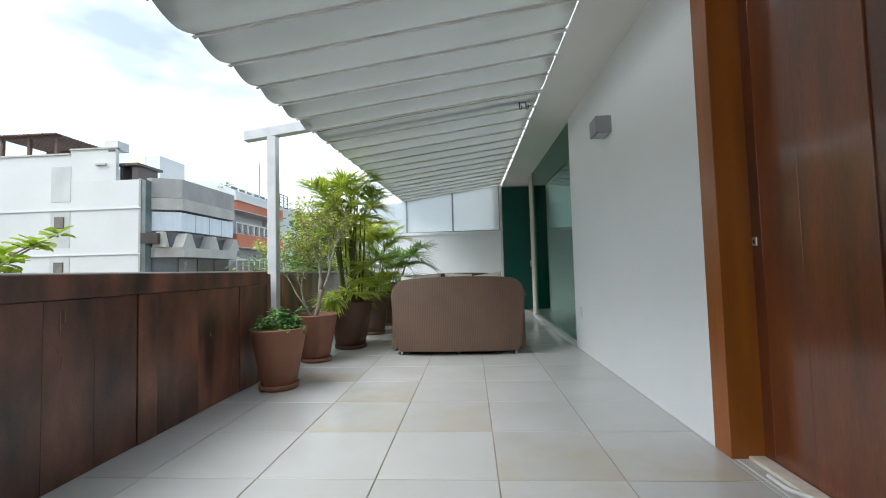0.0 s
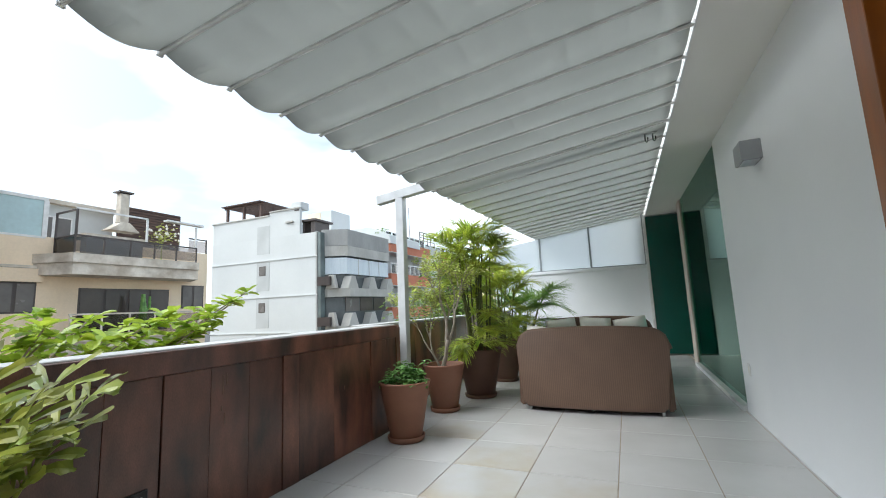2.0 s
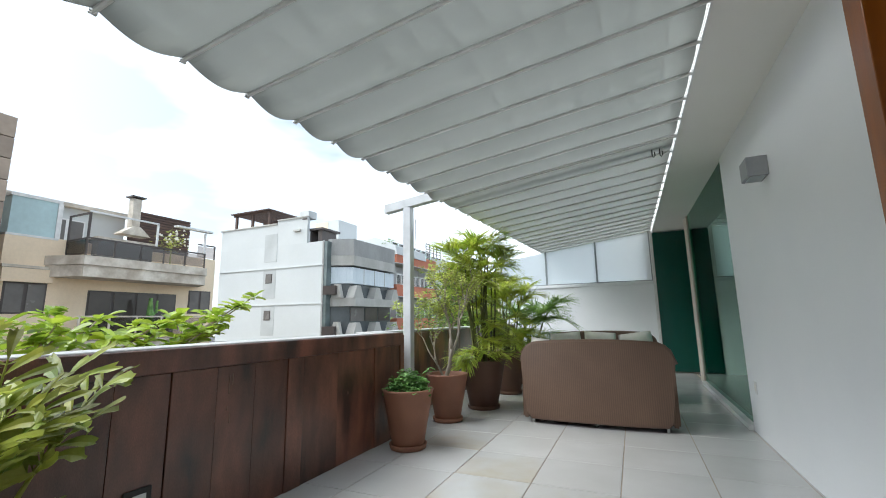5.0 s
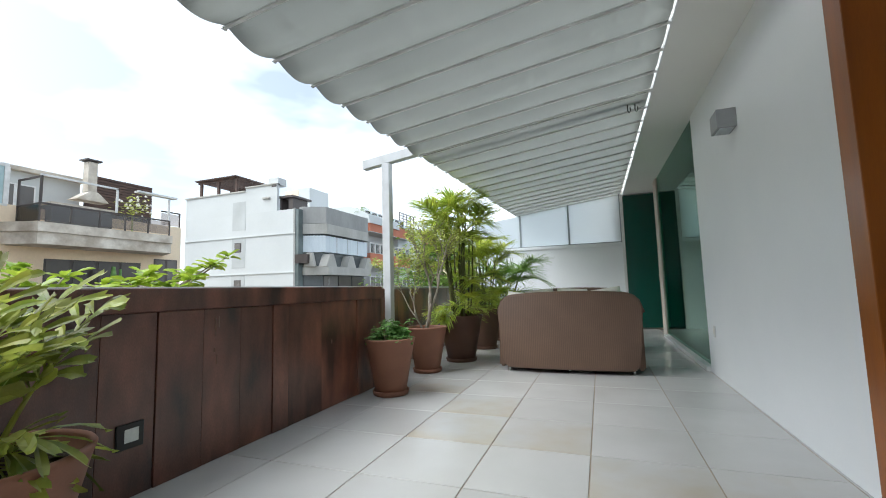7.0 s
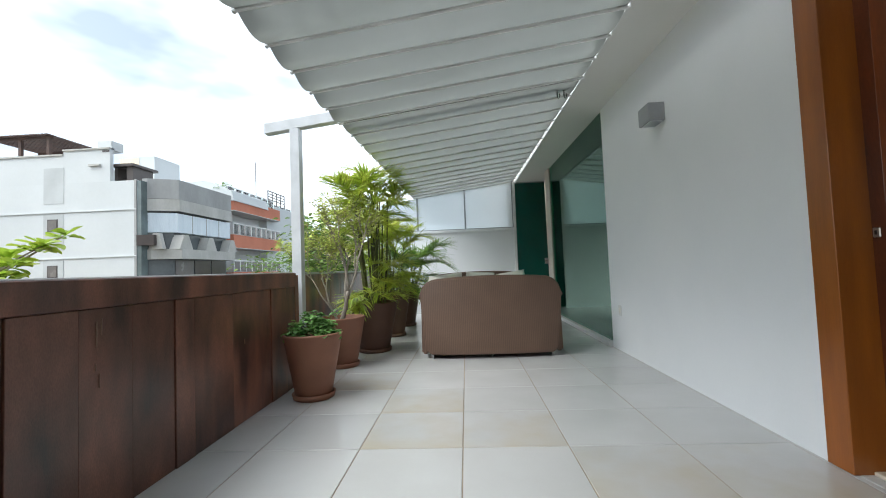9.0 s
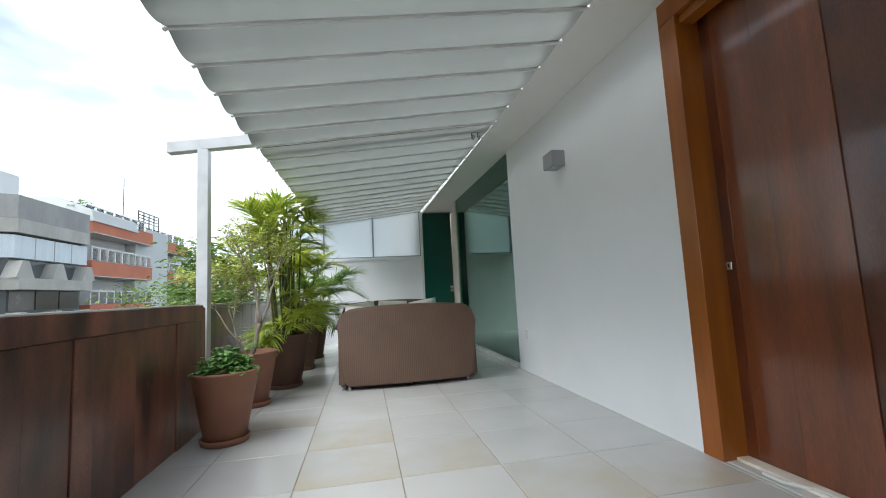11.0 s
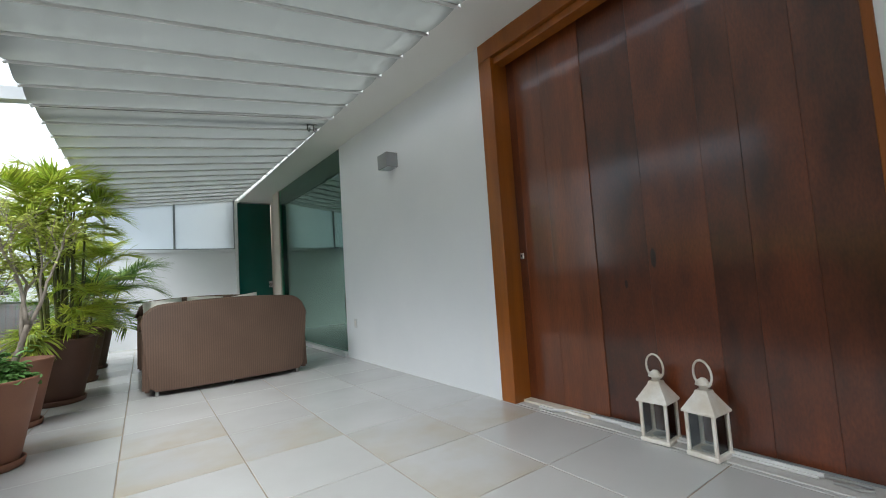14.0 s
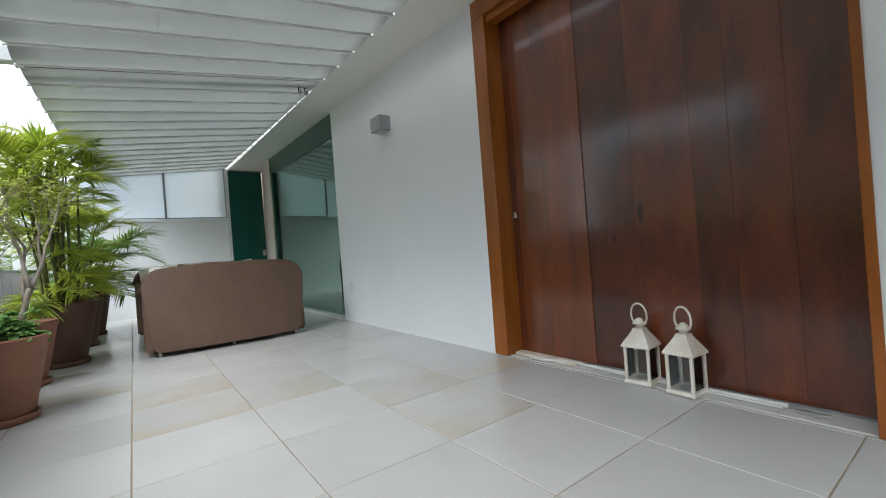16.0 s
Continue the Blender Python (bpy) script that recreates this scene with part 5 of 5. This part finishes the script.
for a, b, xo in ((33.2, 41.5, -19.4), (41.7, 52, -20.2)):
    rg = part("roof_railing", B(xo - 0.05, a, 8.42, xo, b, 8.47), M_RIB, ob, "clear glass roof railing")
    for j in range(7):
        y = a + (b - a) / 7 * j
        part("rail_glass", B(xo - 0.04, y + 0.05, 7.55, xo - 0.02, y + (b - a) / 7 - 0.05, 8.4), M_RAILGLASS, rg)
for k, (x, y, s) in enumerate(((-20.4, 33.9, 1.0), (-20.5, 38.0, 0.7), (-20.6, 40.3, 0.8), (-20.8, 45.0, 0.6))):
    rp = thing("roof_palm", "small palm on the far roof terrace", "plant", pose(x, y, 7.5), group="roof palms")
    part("trunk", tube(bmesh.new(), ((0, 0, 0), (0.05, 0, 1.0 * s)), 0.06, 6), M_BARK, rp)
    bm = bmesh.new()
    for j in range(11):
        a = 2.4 * j
        feather(bm, Vector((0.05, 0, 1.0 * s)), Vector((math.cos(a), math.sin(a), rng.uniform(0.3, 1.3))), 0.95 * s, 0.5, 9, 0.3 * s, 0.05)
    part("fronds", bm, M_LEAF_TR, rp)
rl = part("roof_lattice", B(-19.66, 40.6, 9.40, -19.60, 44.4, 9.48), M_DARKMETAL, ob, "dark metal roof lattice")
for k in range(3):
    part("lattice_bar", B(-19.65, 40.6, 8.55 + 0.28 * k, -19.61, 44.4, 8.62 + 0.28 * k), M_DARKMETAL, rl)
for k in range(5):
    part("lattice_post", B(-19.67, 40.6 + 0.93 * k, 7.5, -19.60, 40.68 + 0.93 * k, 9.40), M_DARKMETAL, rl)
for (x, y, w, d, h, mat) in ((-28, 60, 9, 14, 6.0, M_WHITE_OUT), (-22, 78, 10, 12, 8.5, M_BEIGE_OUT), (-14, 105, 12, 14, 5.5, M_WHITE_OUT)):
    fb = building("plain pale apartment block far down the street")
    part("wall", B(x - w, y, GZ, x, y + d, h), mat, fb)
    part("roof", B(x - w - 0.2, y - 0.2, h, x + 0.3, y + d + 0.2, h + 0.3), M_CONC_LT, fb)
    for f in range(3):
        for j in range(3):
            window(fb, ("x", x), y + 1 + j * (d / 3), y + 3.5 + j * (d / 3), h - 2.4 - 3 * f, h - 0.9 - 3 * f, M_DARKWIN, 2, M_RIB)
            window(fb, ("y", y), x - w + 0.8 + j * (w / 3), x - w + 2.6 + j * (w / 3), h - 2.4 - 3 * f, h - 0.9 - 3 * f, M_DARKWIN, 1, M_RIB)

# ---- floor tiles, last ----
floor = thing("floor", "large pale beige polished porcelain tiles with tan joints", "floor", kind="structure")
part("bed", B(-2.6, -4.6, -0.1, WX + 0.05, YB, -0.0035), M_GROUT, floor, "tan stained grout")
TS, TG = 0.60, 0.0032


def tile_mesh(name, w, d, material):
    bm = bmesh.new()
    c = 0.0016
    top = [bm.verts.new(p) for p in ((c, c, 0), (w - c, c, 0), (w - c, d - c, 0), (c, d - c, 0))]
    mid = [bm.verts.new(p) for p in ((0, 0, -c), (w, 0, -c), (w, d, -c), (0, d, -c))]
    low = [bm.verts.new(p) for p in ((0, 0, -0.01), (w, 0, -0.01), (w, d, -0.01), (0, d, -0.01))]
    bm.faces.new(top)
    for a, b in ((top, mid), (mid, low)):
        for k in range(4):
            bm.faces.new((a[k], b[k], b[(k + 1) % 4], a[(k + 1) % 4]))
    return mesh_of(name, bm, material)


tile_a = tile_mesh("tile", TS - 2 * TG, TS - 2 * TG, M_TILE)
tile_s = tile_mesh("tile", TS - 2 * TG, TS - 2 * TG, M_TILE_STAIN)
tile_n = tile_mesh("tile", 0.033, TS - 2 * TG, M_TILE)
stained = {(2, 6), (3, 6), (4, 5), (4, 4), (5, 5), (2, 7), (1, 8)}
for i in range(-1, 7):
    x = -2.17 + TS * i
    for j in range(23):
        y = -4.46 + TS * (j + 2)
        if y > YB or (i == -1 and y < 3.6):
            continue
        row = round((y - 0.94) / TS) + 3
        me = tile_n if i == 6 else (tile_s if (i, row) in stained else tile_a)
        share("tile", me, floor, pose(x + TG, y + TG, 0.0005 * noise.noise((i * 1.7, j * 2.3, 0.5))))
